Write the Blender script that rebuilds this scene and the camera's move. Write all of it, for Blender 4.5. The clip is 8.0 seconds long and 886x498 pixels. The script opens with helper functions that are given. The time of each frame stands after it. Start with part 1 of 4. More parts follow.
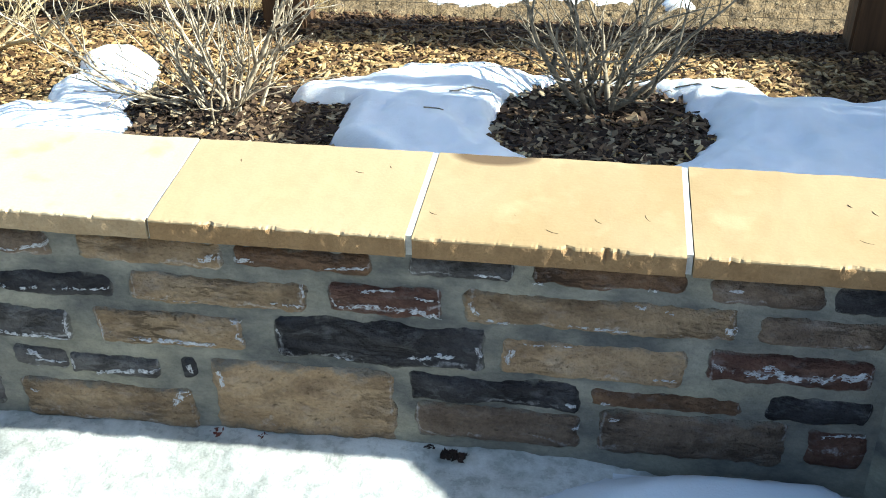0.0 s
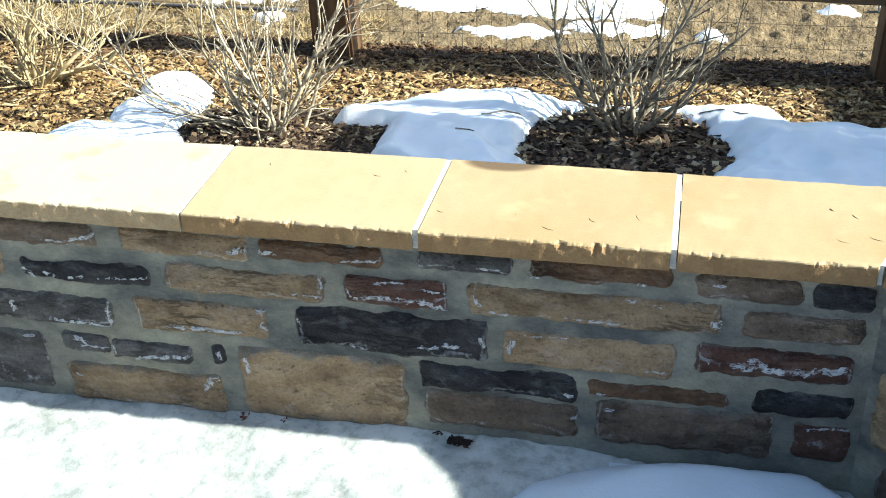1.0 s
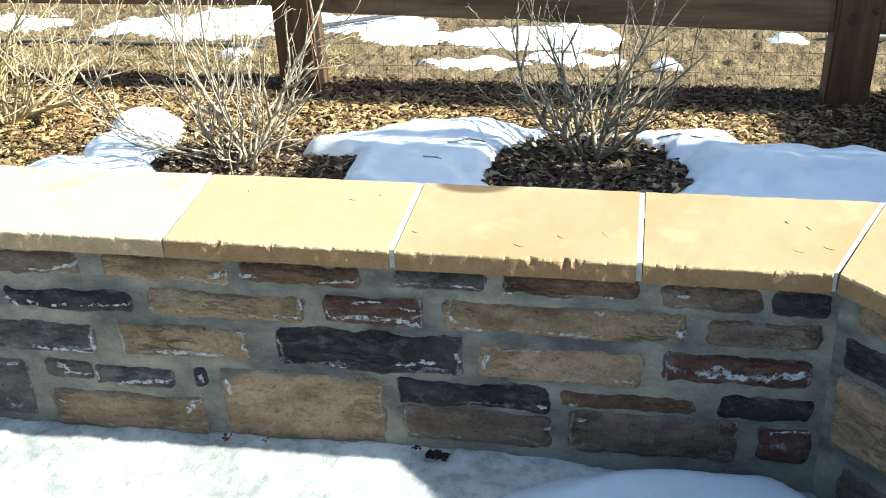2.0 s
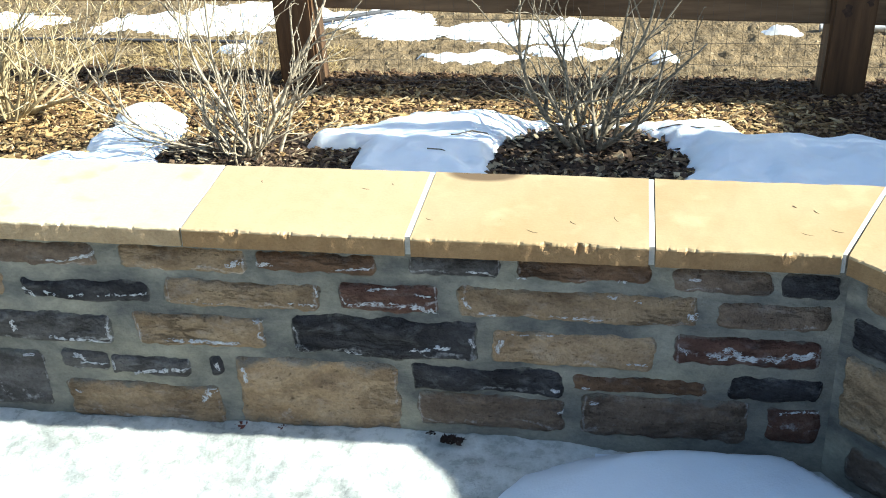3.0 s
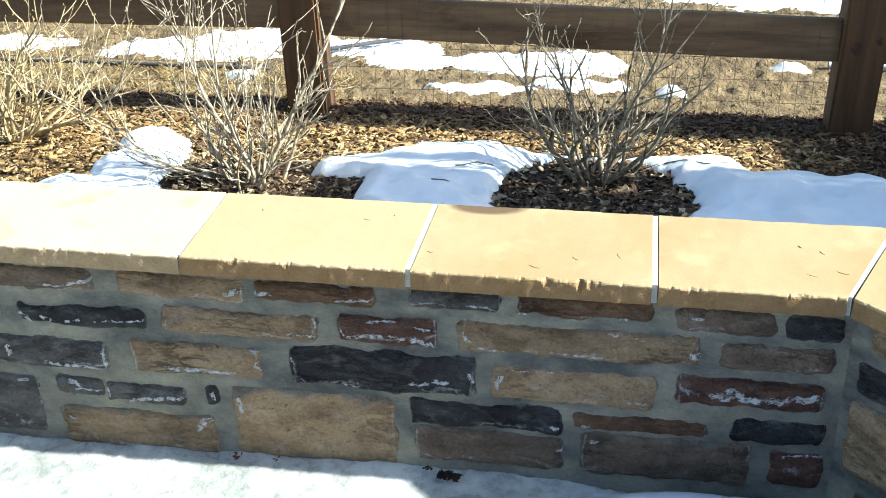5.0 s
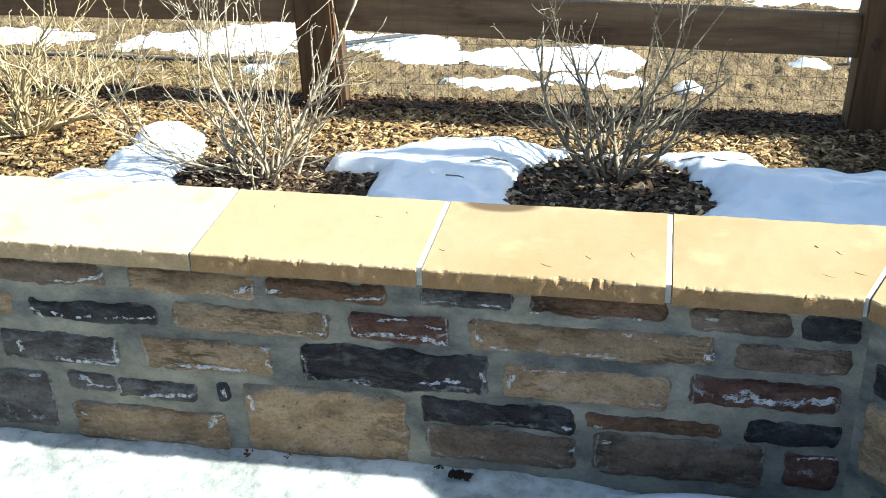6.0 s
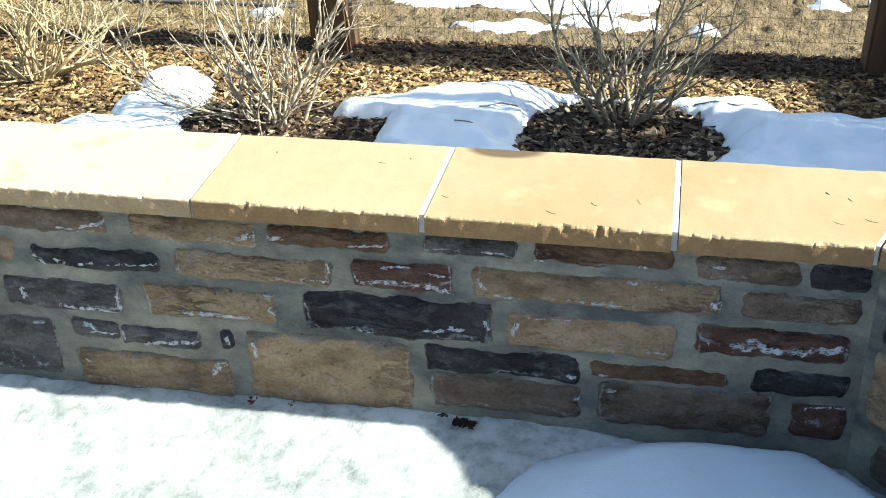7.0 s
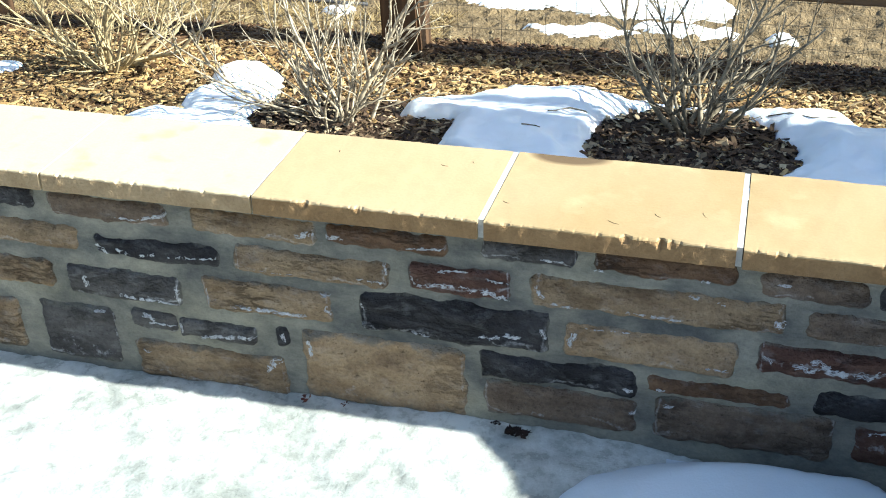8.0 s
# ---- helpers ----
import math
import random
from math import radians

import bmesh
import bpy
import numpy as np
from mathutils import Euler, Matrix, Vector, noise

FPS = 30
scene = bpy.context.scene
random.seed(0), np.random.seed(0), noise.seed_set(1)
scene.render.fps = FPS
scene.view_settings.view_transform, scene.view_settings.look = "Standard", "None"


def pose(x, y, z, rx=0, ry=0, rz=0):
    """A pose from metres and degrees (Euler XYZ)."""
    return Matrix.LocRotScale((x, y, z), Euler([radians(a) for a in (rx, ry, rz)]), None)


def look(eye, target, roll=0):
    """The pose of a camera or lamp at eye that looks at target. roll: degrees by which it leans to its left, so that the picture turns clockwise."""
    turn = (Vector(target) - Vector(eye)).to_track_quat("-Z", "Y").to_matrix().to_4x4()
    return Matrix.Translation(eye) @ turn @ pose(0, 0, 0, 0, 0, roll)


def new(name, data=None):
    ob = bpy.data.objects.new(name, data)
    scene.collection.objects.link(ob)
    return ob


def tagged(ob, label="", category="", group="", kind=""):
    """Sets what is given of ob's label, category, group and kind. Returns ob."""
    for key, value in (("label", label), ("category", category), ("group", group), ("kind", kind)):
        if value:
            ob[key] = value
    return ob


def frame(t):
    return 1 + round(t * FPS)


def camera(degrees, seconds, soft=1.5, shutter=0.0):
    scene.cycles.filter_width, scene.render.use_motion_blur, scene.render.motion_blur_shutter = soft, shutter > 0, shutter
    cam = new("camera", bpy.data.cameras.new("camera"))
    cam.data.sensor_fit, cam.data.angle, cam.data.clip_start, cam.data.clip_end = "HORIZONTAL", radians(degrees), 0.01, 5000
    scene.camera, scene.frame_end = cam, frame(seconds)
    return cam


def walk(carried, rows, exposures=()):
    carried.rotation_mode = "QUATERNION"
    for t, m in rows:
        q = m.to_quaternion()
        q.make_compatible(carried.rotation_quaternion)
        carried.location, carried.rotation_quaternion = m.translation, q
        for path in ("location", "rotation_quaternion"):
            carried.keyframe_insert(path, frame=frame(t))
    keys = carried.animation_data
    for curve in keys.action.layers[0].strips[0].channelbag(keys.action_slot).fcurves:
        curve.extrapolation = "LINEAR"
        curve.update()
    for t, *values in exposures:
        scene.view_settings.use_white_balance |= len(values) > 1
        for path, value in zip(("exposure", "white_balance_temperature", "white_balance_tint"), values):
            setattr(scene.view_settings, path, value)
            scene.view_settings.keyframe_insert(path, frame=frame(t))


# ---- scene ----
cam = camera(42.9, 8.0, soft=1.0)
UNIT = 0.75  # metres to one unit of the plan: 12 inch caps, 6 inch posts, 2 by 4 inch wire mesh
PATH = [
    (0, (0.397, -2.073, 1.783), (0.132, -0.395, 0.726), -0.8),
    (0.5, (0.492, -2.177, 1.793), (0.091, -0.474, 0.824), -1.0),
    (1, (0.596, -2.286, 1.782), (0.199, -0.589, 0.8), -2.0),
    (1.5, (0.623, -2.36, 1.793), (0.255, -0.623, 0.873), -2.3),
    (2.8, (0.51, -2.464, 1.8), (0.213, -0.725, 0.858), -1.8),
    (3, (0.522, -2.473, 1.793), (0.213, -0.729, 0.863), -2.3),
    (3.5, (0.531, -2.464, 1.8), (0.222, -0.701, 0.908), -1.8),
    (4, (0.53, -2.459, 1.797), (0.221, -0.699, 0.898), -1.7),
    (4.5, (0.531, -2.442, 1.8), (0.193, -0.692, 0.893), -1.5),
    (4.7, (0.522, -2.439, 1.799), (0.202, -0.682, 0.898), -1.0),
    (5.8, (0.558, -2.427, 1.774), (0.221, -0.658, 0.903), -2.0),
    (6, (0.538, -2.41, 1.792), (0.187, -0.657, 0.896), -1.4),
    (6.5, (0.554, -2.385, 1.779), (0.166, -0.664, 0.836), -2.0),
    (7, (0.569, -2.366, 1.775), (0.192, -0.664, 0.795), -1.9),
    (7.5, (0.588, -2.35, 1.775), (0.203, -0.652, 0.791), -1.7),
    (8, (0.584, -2.327, 1.77), (0.09, -0.654, 0.793), -1.6),
]
walk(cam, [(t, look(UNIT * Vector(eye), UNIT * Vector(target), roll)) for t, eye, target, roll in PATH], exposures=[(0.0, 1.61, 6050, 2), (1.5, 1.66, 6050, 2), (6.0, 1.66, 6050, 2), (7.5, 1.61, 6050, 2), (8.0, 1.62, 6050, 2)])

# ---- world and sun ----
SUN = Vector((1.03, 0.018, 0.605)).normalized()
world = bpy.data.worlds.new("sky")
scene.world = world
world.use_nodes = True
wn = world.node_tree.nodes
sky = wn.new("ShaderNodeTexSky")
sky.sky_type, sky.sun_disc = "NISHITA", False
sky.ozone_density = 0.5
sky.sun_elevation, sky.sun_rotation = math.asin(SUN.z), math.atan2(SUN.x, SUN.y)
wn["Background"].inputs["Strength"].default_value = 0.092
world.node_tree.links.new(sky.outputs[0], wn["Background"].inputs["Color"])
sun_data = bpy.data.lights.new("sun", "SUN")
sun_data.energy, sun_data.angle, sun_data.color = 5.0, radians(0.8), (1.0, 0.96, 0.86)
sun = new("sun", sun_data)
sun.matrix_world = look((0, 0, 0), -SUN)


# ---- materials ----
def ramp(nt, fac, stops):
    node = nt.nodes.new("ShaderNodeValToRGB")
    els = node.color_ramp.elements
    while len(els) < len(stops):
        els.new(0.5)
    for el, (pos, col) in zip(els, stops):
        el.position, el.color = pos, (*col, 1)
    nt.links.new(fac, node.inputs[0])
    return node.outputs[0]


def tex(nt, scale, detail=6.0, rough=0.6, stretch=(1, 1, 1), space="Object", seed=None):
    co = nt.nodes.new("ShaderNodeTexCoord").outputs[space]
    mp = nt.nodes.new("ShaderNodeMapping")
    mp.inputs["Scale"].default_value = stretch
    nt.links.new(co, mp.inputs["Vector"])
    if seed is not None:
        nt.links.new(seed, mp.inputs["Location"])
    n = nt.nodes.new("ShaderNodeTexNoise")
    n.inputs["Scale"].default_value, n.inputs["Detail"].default_value, n.inputs["Roughness"].default_value = scale, detail, rough
    nt.links.new(mp.outputs[0], n.inputs["Vector"])
    return n.outputs[0]


def mix(nt, fac, a, b, mode="MIX"):
    node = nt.nodes.new("ShaderNodeMix")
    node.data_type, node.blend_type = "RGBA", mode
    for sock, v in ((node.inputs[0], fac), (node.inputs[6], a), (node.inputs[7], b)):
        if isinstance(v, bpy.types.NodeSocket):
            nt.links.new(v, sock)
        else:
            sock.default_value = (*v, 1) if isinstance(v, tuple) else v
    return node.outputs[2]


def calc(nt, op, a, b=0.0):
    node = nt.nodes.new("ShaderNodeMath")
    node.operation = op
    for sock, v in zip(node.inputs, (a, b)):
        if isinstance(v, bpy.types.NodeSocket):
            nt.links.new(v, sock)
        else:
            sock.default_value = v
    return node.outputs[0]


def mat_new(name, rough=0.8, spec=0.3):
    m = bpy.data.materials.new(name)
    m.use_nodes = True
    b = m.node_tree.nodes["Principled BSDF"]
    b.inputs["Roughness"].default_value, b.inputs["Specular IOR Level"].default_value = rough, spec
    return m, m.node_tree, b


def bump(nt, bsdf, height, strength=0.5, dist=0.005):
    n = nt.nodes.new("ShaderNodeBump")
    n.inputs["Strength"].default_value, n.inputs["Distance"].default_value = strength, dist * UNIT
    nt.links.new(height, n.inputs["Height"])
    nt.links.new(n.outputs[0], bsdf.inputs["Normal"])


def rnd(nt):
    return nt.nodes.new("ShaderNodeObjectInfo").outputs["Random"]


def stone_mat(name, dark, mid, light, salt=0.62, strata=1.0, salt_edge=0.75, salt_line=0.2):
    """Quarried wall stone: bedding streaks, stains and white salt along its edges."""
    m, nt, b = mat_new(name, 0.85, 0.2)
    seed = calc(nt, "MULTIPLY", rnd(nt), 37.0)
    broad = tex(nt, 7.0, 5, 0.6, (1, 1, 2.2), seed=seed)
    bed = tex(nt, 9.0, 8, 0.65, (1, 1, 1.5 * strata + 0.7), seed=seed)
    fine = tex(nt, 90.0, 4, 0.6, seed=seed)
    col = ramp(nt, broad, ((0.3, dark), (0.5, mid), (0.72, light)))
    streak = ramp(nt, bed, ((0.33, (0.45, 0.42, 0.4)), (0.47, (1, 1, 1)), (0.75, (1.12, 1.1, 1.06))))
    col = mix(nt, 0.6, col, streak, "MULTIPLY")
    grain = ramp(nt, fine, ((0.3, (0.78, 0.78, 0.78)), (0.7, (1.12, 1.12, 1.12))))
    col = mix(nt, 0.95, col, grain, "MULTIPLY")
    seam = calc(nt, "MULTIPLY", calc(nt, "ABSOLUTE", calc(nt, "SUBTRACT", tex(nt, 6.0, 7, 0.7, (1, 1, 5.0 * strata + 1.0), seed=calc(nt, "ADD", seed, 11.0)), 0.5)), 34.0)
    seam = calc(nt, "SUBTRACT", 1.0, calc(nt, "MINIMUM", seam, 1.0))
    seam = calc(nt, "MULTIPLY", seam, ramp(nt, tex(nt, 5.0, 2, 0.5, seed=seed), ((0.46, (0, 0, 0)), (0.62, (strata * 0.8,) * 3))))
    pits = ramp(nt, tex(nt, 48.0, 5, 0.7, (1, 1, 1.6), seed=seed), ((0.24, (1, 1, 1)), (0.38, (0, 0, 0))))
    dent = calc(nt, "MAXIMUM", calc(nt, "MULTIPLY", seam, 0.7), pits)
    col = mix(nt, calc(nt, "MULTIPLY", dent, 0.7), col, dark)
    col = mix(nt, calc(nt, "MULTIPLY", dent, 0.25), col, (0.02, 0.016, 0.012))
    gen = nt.nodes.new("ShaderNodeTexCoord").outputs["Generated"]
    sep = nt.nodes.new("ShaderNodeSeparateXYZ")
    nt.links.new(gen, sep.inputs[0])
    wav = tex(nt, 9.0, 4, 0.55, seed=seed)
    lift = calc(nt, "ADD", salt_line, calc(nt, "MULTIPLY", calc(nt, "SUBTRACT", wav, 0.5), 0.9))
    low = calc(nt, "SUBTRACT", 1.0, calc(nt, "MULTIPLY", calc(nt, "ABSOLUTE", calc(nt, "SUBTRACT", sep.outputs[2], lift)), 13.0))
    ex = calc(nt, "SUBTRACT", 0.5, calc(nt, "ABSOLUTE", calc(nt, "SUBTRACT", sep.outputs[0], 0.5)))
    ends = calc(nt, "SUBTRACT", 0.9, calc(nt, "MULTIPLY", calc(nt, "ABSOLUTE", calc(nt, "SUBTRACT", ex, calc(nt, "MULTIPLY", wav, 0.08))), 60.0))
    where = tex(nt, 7.0, 3, 0.6, seed=calc(nt, "ADD", seed, 5.0))
    crumb = tex(nt, 75.0, 3, 0.7, seed=seed)
    spread = calc(nt, "MULTIPLY", calc(nt, "SUBTRACT", where, salt), 9.0)
    amount = calc(nt, "MINIMUM", calc(nt, "MAXIMUM", low, ends), spread)
    amount = calc(nt, "ADD", amount, calc(nt, "MULTIPLY", calc(nt, "SUBTRACT", crumb, 0.62), 3.0))
    amount = calc(nt, "MINIMUM", calc(nt, "MAXIMUM", calc(nt, "MULTIPLY", amount, 0.45 * salt_edge), 0.0), 0.4)
    bloom = ramp(nt, tex(nt, 13.0, 6, 0.7, (1, 1, 1.8), seed=calc(nt, "ADD", seed, 23.0)), ((0.52, (0, 0, 0)), (0.8, (0.45, 0.45, 0.45))))
    amount = calc(nt, "MAXIMUM", amount, calc(nt, "MULTIPLY", bloom, 0.35))
    ez = calc(nt, "SUBTRACT", 0.5, calc(nt, "ABSOLUTE", calc(nt, "SUBTRACT", sep.outputs[2], 0.5)))
    rim = calc(nt, "MINIMUM", calc(nt, "MULTIPLY", ex, 4.0), ez)
    smear = calc(nt, "SUBTRACT", calc(nt, "ADD", 0.13, calc(nt, "MULTIPLY", calc(nt, "SUBTRACT", tex(nt, 18.0, 5, 0.65, seed=seed), 0.5), 0.5)), rim)
    smear = calc(nt, "MINIMUM", calc(nt, "MAXIMUM", calc(nt, "MULTIPLY", smear, 9.0), 0.0), 0.75)
    col = mix(nt, smear, col, (0.165, 0.16, 0.138))
    col = mix(nt, amount, col, (0.72, 0.73, 0.75))
    nt.links.new(col, b.inputs["Base Color"])
    bump(nt, b, calc(nt, "SUBTRACT", calc(nt, "ADD", calc(nt, "MULTIPLY", bed, 1.4), calc(nt, "MULTIPLY", fine, 0.4)), calc(nt, "MULTIPLY", dent, 0.6)), 1.0, 0.024)
    return m


TAN = stone_mat("tan_sandstone", (0.165, 0.11, 0.066), (0.28, 0.2, 0.124), (0.385, 0.285, 0.183), 0.46, 0.8)
BUFF = stone_mat("buff_sandstone", (0.24, 0.162, 0.096), (0.355, 0.25, 0.152), (0.44, 0.325, 0.205), 0.52, 0.4)
GREYTAN = stone_mat("grey_tan_sandstone", (0.1, 0.074, 0.057), (0.17, 0.126, 0.094), (0.25, 0.19, 0.142), 0.46, 0.45)
BROWN = stone_mat("brown_sandstone", (0.07, 0.042, 0.027), (0.145, 0.086, 0.052), (0.235, 0.145, 0.087), 0.48, 0.7)
RED = stone_mat("red_sandstone", (0.062, 0.034, 0.027), (0.118, 0.062, 0.047), (0.19, 0.115, 0.085), 0.42, 0.6, 1.0, 0.42)
BLACK = stone_mat("black_basalt", (0.02, 0.019, 0.021), (0.038, 0.037, 0.041), (0.07, 0.068, 0.073), 0.48, 0.6)
SLATE = stone_mat("dark_grey_stone", (0.05, 0.046, 0.046), (0.092, 0.087, 0.086), (0.145, 0.138, 0.136), 0.44, 0.5, 1.0)


def plain_mat(name, lo, hi, scale, rough=0.85, fine=60.0, strength=0.4, dist=0.004, spec=0.25, stretch=(1, 1, 1), vary=0.0):
    m, nt, b = mat_new(name, rough, spec)
    broad, grain = tex(nt, scale, 6, 0.6, stretch), tex(nt, fine, 4, 0.65, stretch)
    col = ramp(nt, broad, ((0.3, lo), (0.7, hi)))
    col = mix(nt, 0.6, col, ramp(nt, grain, ((0.3, (0.75, 0.75, 0.75)), (0.7, (1.15, 1.15, 1.15)))), "MULTIPLY")
    if vary:
        r = rnd(nt)
        col = mix(nt, 1.0, col, ramp(nt, r, ((0.0, (1 - vary,) * 3), (1.0, (1 + vary,) * 3))), "MULTIPLY")
    nt.links.new(col, b.inputs["Base Color"])
    bump(nt, b, calc(nt, "ADD", broad, grain), strength, dist)
    return m


SALT = plain_mat("white_salt_crust", (0.42, 0.42, 0.43), (0.66, 0.67, 0.69), 60.0, 0.9, 240.0, 0.8, 0.002)
MORTAR = plain_mat("grey_mortar", (0.1, 0.102, 0.098), (0.32, 0.305, 0.25), 6.5, 0.9, 120.0, 0.8, 0.006, stretch=(0.8, 1, 1.2))
JOINT = plain_mat("pale_cap_mortar", (0.43, 0.43, 0.41), (0.58, 0.58, 0.55), 9.0, 0.9, 150.0)
PATIO = plain_mat("patio_concrete", (0.25, 0.24, 0.22), (0.33, 0.32, 0.3), 2.0, 0.85, 90.0)
SOIL = plain_mat("dark_mulch_soil", (0.0338, 0.0195, 0.0112), (0.0975, 0.0585, 0.0323), 9.0, 0.95, 60.0, 1.0, 0.02)
DIRT = plain_mat("tan_dirt", (0.115, 0.08, 0.042), (0.275, 0.198, 0.108), 7.0, 0.95, 45.0, 1.0, 0.03)
WOOD = plain_mat("weathered_rail_wood", (0.1, 0.06, 0.032), (0.26, 0.168, 0.095), 5.0, 0.8, 30.0, 0.5, 0.004, stretch=(0.25, 3, 2.2), vary=0.12)
POSTW = plain_mat("stained_post_wood", (0.045, 0.024, 0.012), (0.12, 0.064, 0.03), 5.0, 0.75, 30.0, 0.5, 0.004, stretch=(3, 3, 0.25), vary=0.12)
wt, wb = WOOD.node_tree, WOOD.node_tree.nodes["Principled BSDF"]
stain = ramp(wt, tex(wt, 3.2, 5, 0.65, (0.7, 1, 1.6)), ((0.28, (0.3, 0.24, 0.2)), (0.42, (1, 1, 1))))
wt.links.new(mix(wt, 0.8, wb.inputs["Base Color"].links[0].from_socket, stain, "MULTIPLY"), wb.inputs["Base Color"])
mt, mb = MORTAR.node_tree, MORTAR.node_tree.nodes["Principled BSDF"]
wash = ramp(mt, tex(mt, 4.2, 5, 0.6, (0.7, 1, 1.5)), ((0.36, (0.55, 0.58, 0.64)), (0.5, (1, 1, 1)), (0.68, (1.1, 1.08, 1.0))))
mt.links.new(mix(mt, 1.0, mb.inputs["Base Color"].links[0].from_socket, wash, "MULTIPLY"), mb.inputs["Base Color"])
KNOT = plain_mat("wood_knot", (0.03, 0.018, 0.012), (0.07, 0.04, 0.025), 30.0, 0.8)
WIRE = plain_mat("rusty_wire", (0.08, 0.06, 0.045), (0.16, 0.12, 0.085), 20.0, 0.6)
HOSE = plain_mat("dark_rubber", (0.05, 0.05, 0.055), (0.09, 0.09, 0.095), 8.0, 0.55)
PIPE = plain_mat("grey_plastic", (0.5, 0.51, 0.53), (0.62, 0.63, 0.65), 6.0, 0.4)
LEAF = plain_mat("dead_leaf", (0.012, 0.01, 0.009), (0.035, 0.02, 0.015), 40.0, 0.8)
REDLEAF = plain_mat("red_dead_leaf", (0.07, 0.022, 0.016), (0.15, 0.05, 0.035), 40.0, 0.8)
STRAW = plain_mat("dry_straw", (0.3, 0.217, 0.0975), (0.45, 0.345, 0.18), 8.0, 0.8)


def cap_mat(name, pale):
    m, nt, b = mat_new(name, 0.75, 0.25)
    seed = calc(nt, "MULTIPLY", rnd(nt), 19.0)
    broad, fine, spots = tex(nt, 2.6, 5, 0.55, seed=seed), tex(nt, 120, 4, 0.6), tex(nt, 7.0, 3, 0.5, seed=seed)
    col = ramp(nt, broad, ((0.32, (0.335, 0.232, 0.112)), (0.5, (0.37, 0.266, 0.14)), (0.68, (0.4, 0.288, 0.16))))
    col = mix(nt, pale, col, (0.62, 0.505, 0.34))
    col = mix(nt, ramp(nt, spots, ((0.56, (0, 0, 0)), (0.68, (0.7, 0.7, 0.7)))), col, (0.43, 0.33, 0.185))
    col = mix(nt, 0.4, col, ramp(nt, fine, ((0.3, (0.85, 0.85, 0.85)), (0.7, (1.1, 1.1, 1.1)))), "MULTIPLY")
    if not pale:
        # wet: mask of a soft shadow painted into the colour at the back edge
        sp = nt.nodes.new("ShaderNodeSeparateXYZ")
        nt.links.new(nt.nodes.new("ShaderNodeTexCoord").outputs["Object"], sp.inputs[0])
        sx = calc(nt, "POWER", calc(nt, "ABSOLUTE", calc(nt, "DIVIDE", calc(nt, "SUBTRACT", sp.outputs[0], 0.14), 0.12)), 2.0)
        sy = calc(nt, "POWER", calc(nt, "ABSOLUTE", calc(nt, "DIVIDE", calc(nt, "SUBTRACT", sp.outputs[1], 0.415), 0.06)), 2.0)
        wet = calc(nt, "SUBTRACT", 1.0, calc(nt, "ADD", sx, sy))
        wet = calc(nt, "MINIMUM", calc(nt, "MULTIPLY", calc(nt, "MAXIMUM", wet, 0.0), 1.7), 0.85)
        col = mix(nt, wet, col, (0.09, 0.055, 0.03))
    nt.links.new(col, b.inputs["Base Color"])
    bump(nt, b, calc(nt, "ADD", calc(nt, "MULTIPLY", broad, 2.0), calc(nt, "MULTIPLY", fine, 0.25)), 0.35, 0.006)
    return m


CAP = cap_mat("cut_sandstone_cap", 0.0)
# Caps get a paler base colour step by step towards the left.
CAP_MID = cap_mat("paler_sandstone_cap", 0.18)
CAP_PALE = cap_mat("palest_sandstone_cap", 0.72)
# Cap fronts get a darker, browner base colour than their tops.
FRONT_EDGE_PALE = plain_mat("pale_sandstone_front_edge", (0.31, 0.215, 0.12), (0.42, 0.31, 0.185), 14.0, 0.9, 110.0, 0.8, 0.006)
FRONT_EDGE = plain_mat("sandstone_front_edge", (0.225, 0.135, 0.062), (0.315, 0.2, 0.097), 14.0, 0.9, 110.0, 0.8, 0.006)


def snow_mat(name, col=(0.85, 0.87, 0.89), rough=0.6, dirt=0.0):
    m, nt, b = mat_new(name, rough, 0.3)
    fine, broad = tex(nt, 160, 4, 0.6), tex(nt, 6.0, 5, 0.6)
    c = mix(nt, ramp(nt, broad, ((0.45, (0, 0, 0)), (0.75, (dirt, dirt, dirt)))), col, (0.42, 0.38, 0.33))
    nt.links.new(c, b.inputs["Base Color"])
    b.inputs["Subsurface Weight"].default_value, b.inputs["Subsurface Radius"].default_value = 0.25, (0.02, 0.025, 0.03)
    b.inputs["Subsurface Scale"].default_value = 0.6
    bump(nt, b, calc(nt, "ADD", fine, calc(nt, "MULTIPLY", broad, 3.0)), 0.35, 0.004)
    return m


SNOW = snow_mat("old_snow", dirt=0.15)
# The pile's blue shade is tinted into this base colour.
SNOW_SHADED = snow_mat("shade_tinted_snow", (0.74, 0.79, 0.85), 0.5, 0.08)
SNOWFAR = snow_mat("thin_dirty_snow", dirt=0.9)


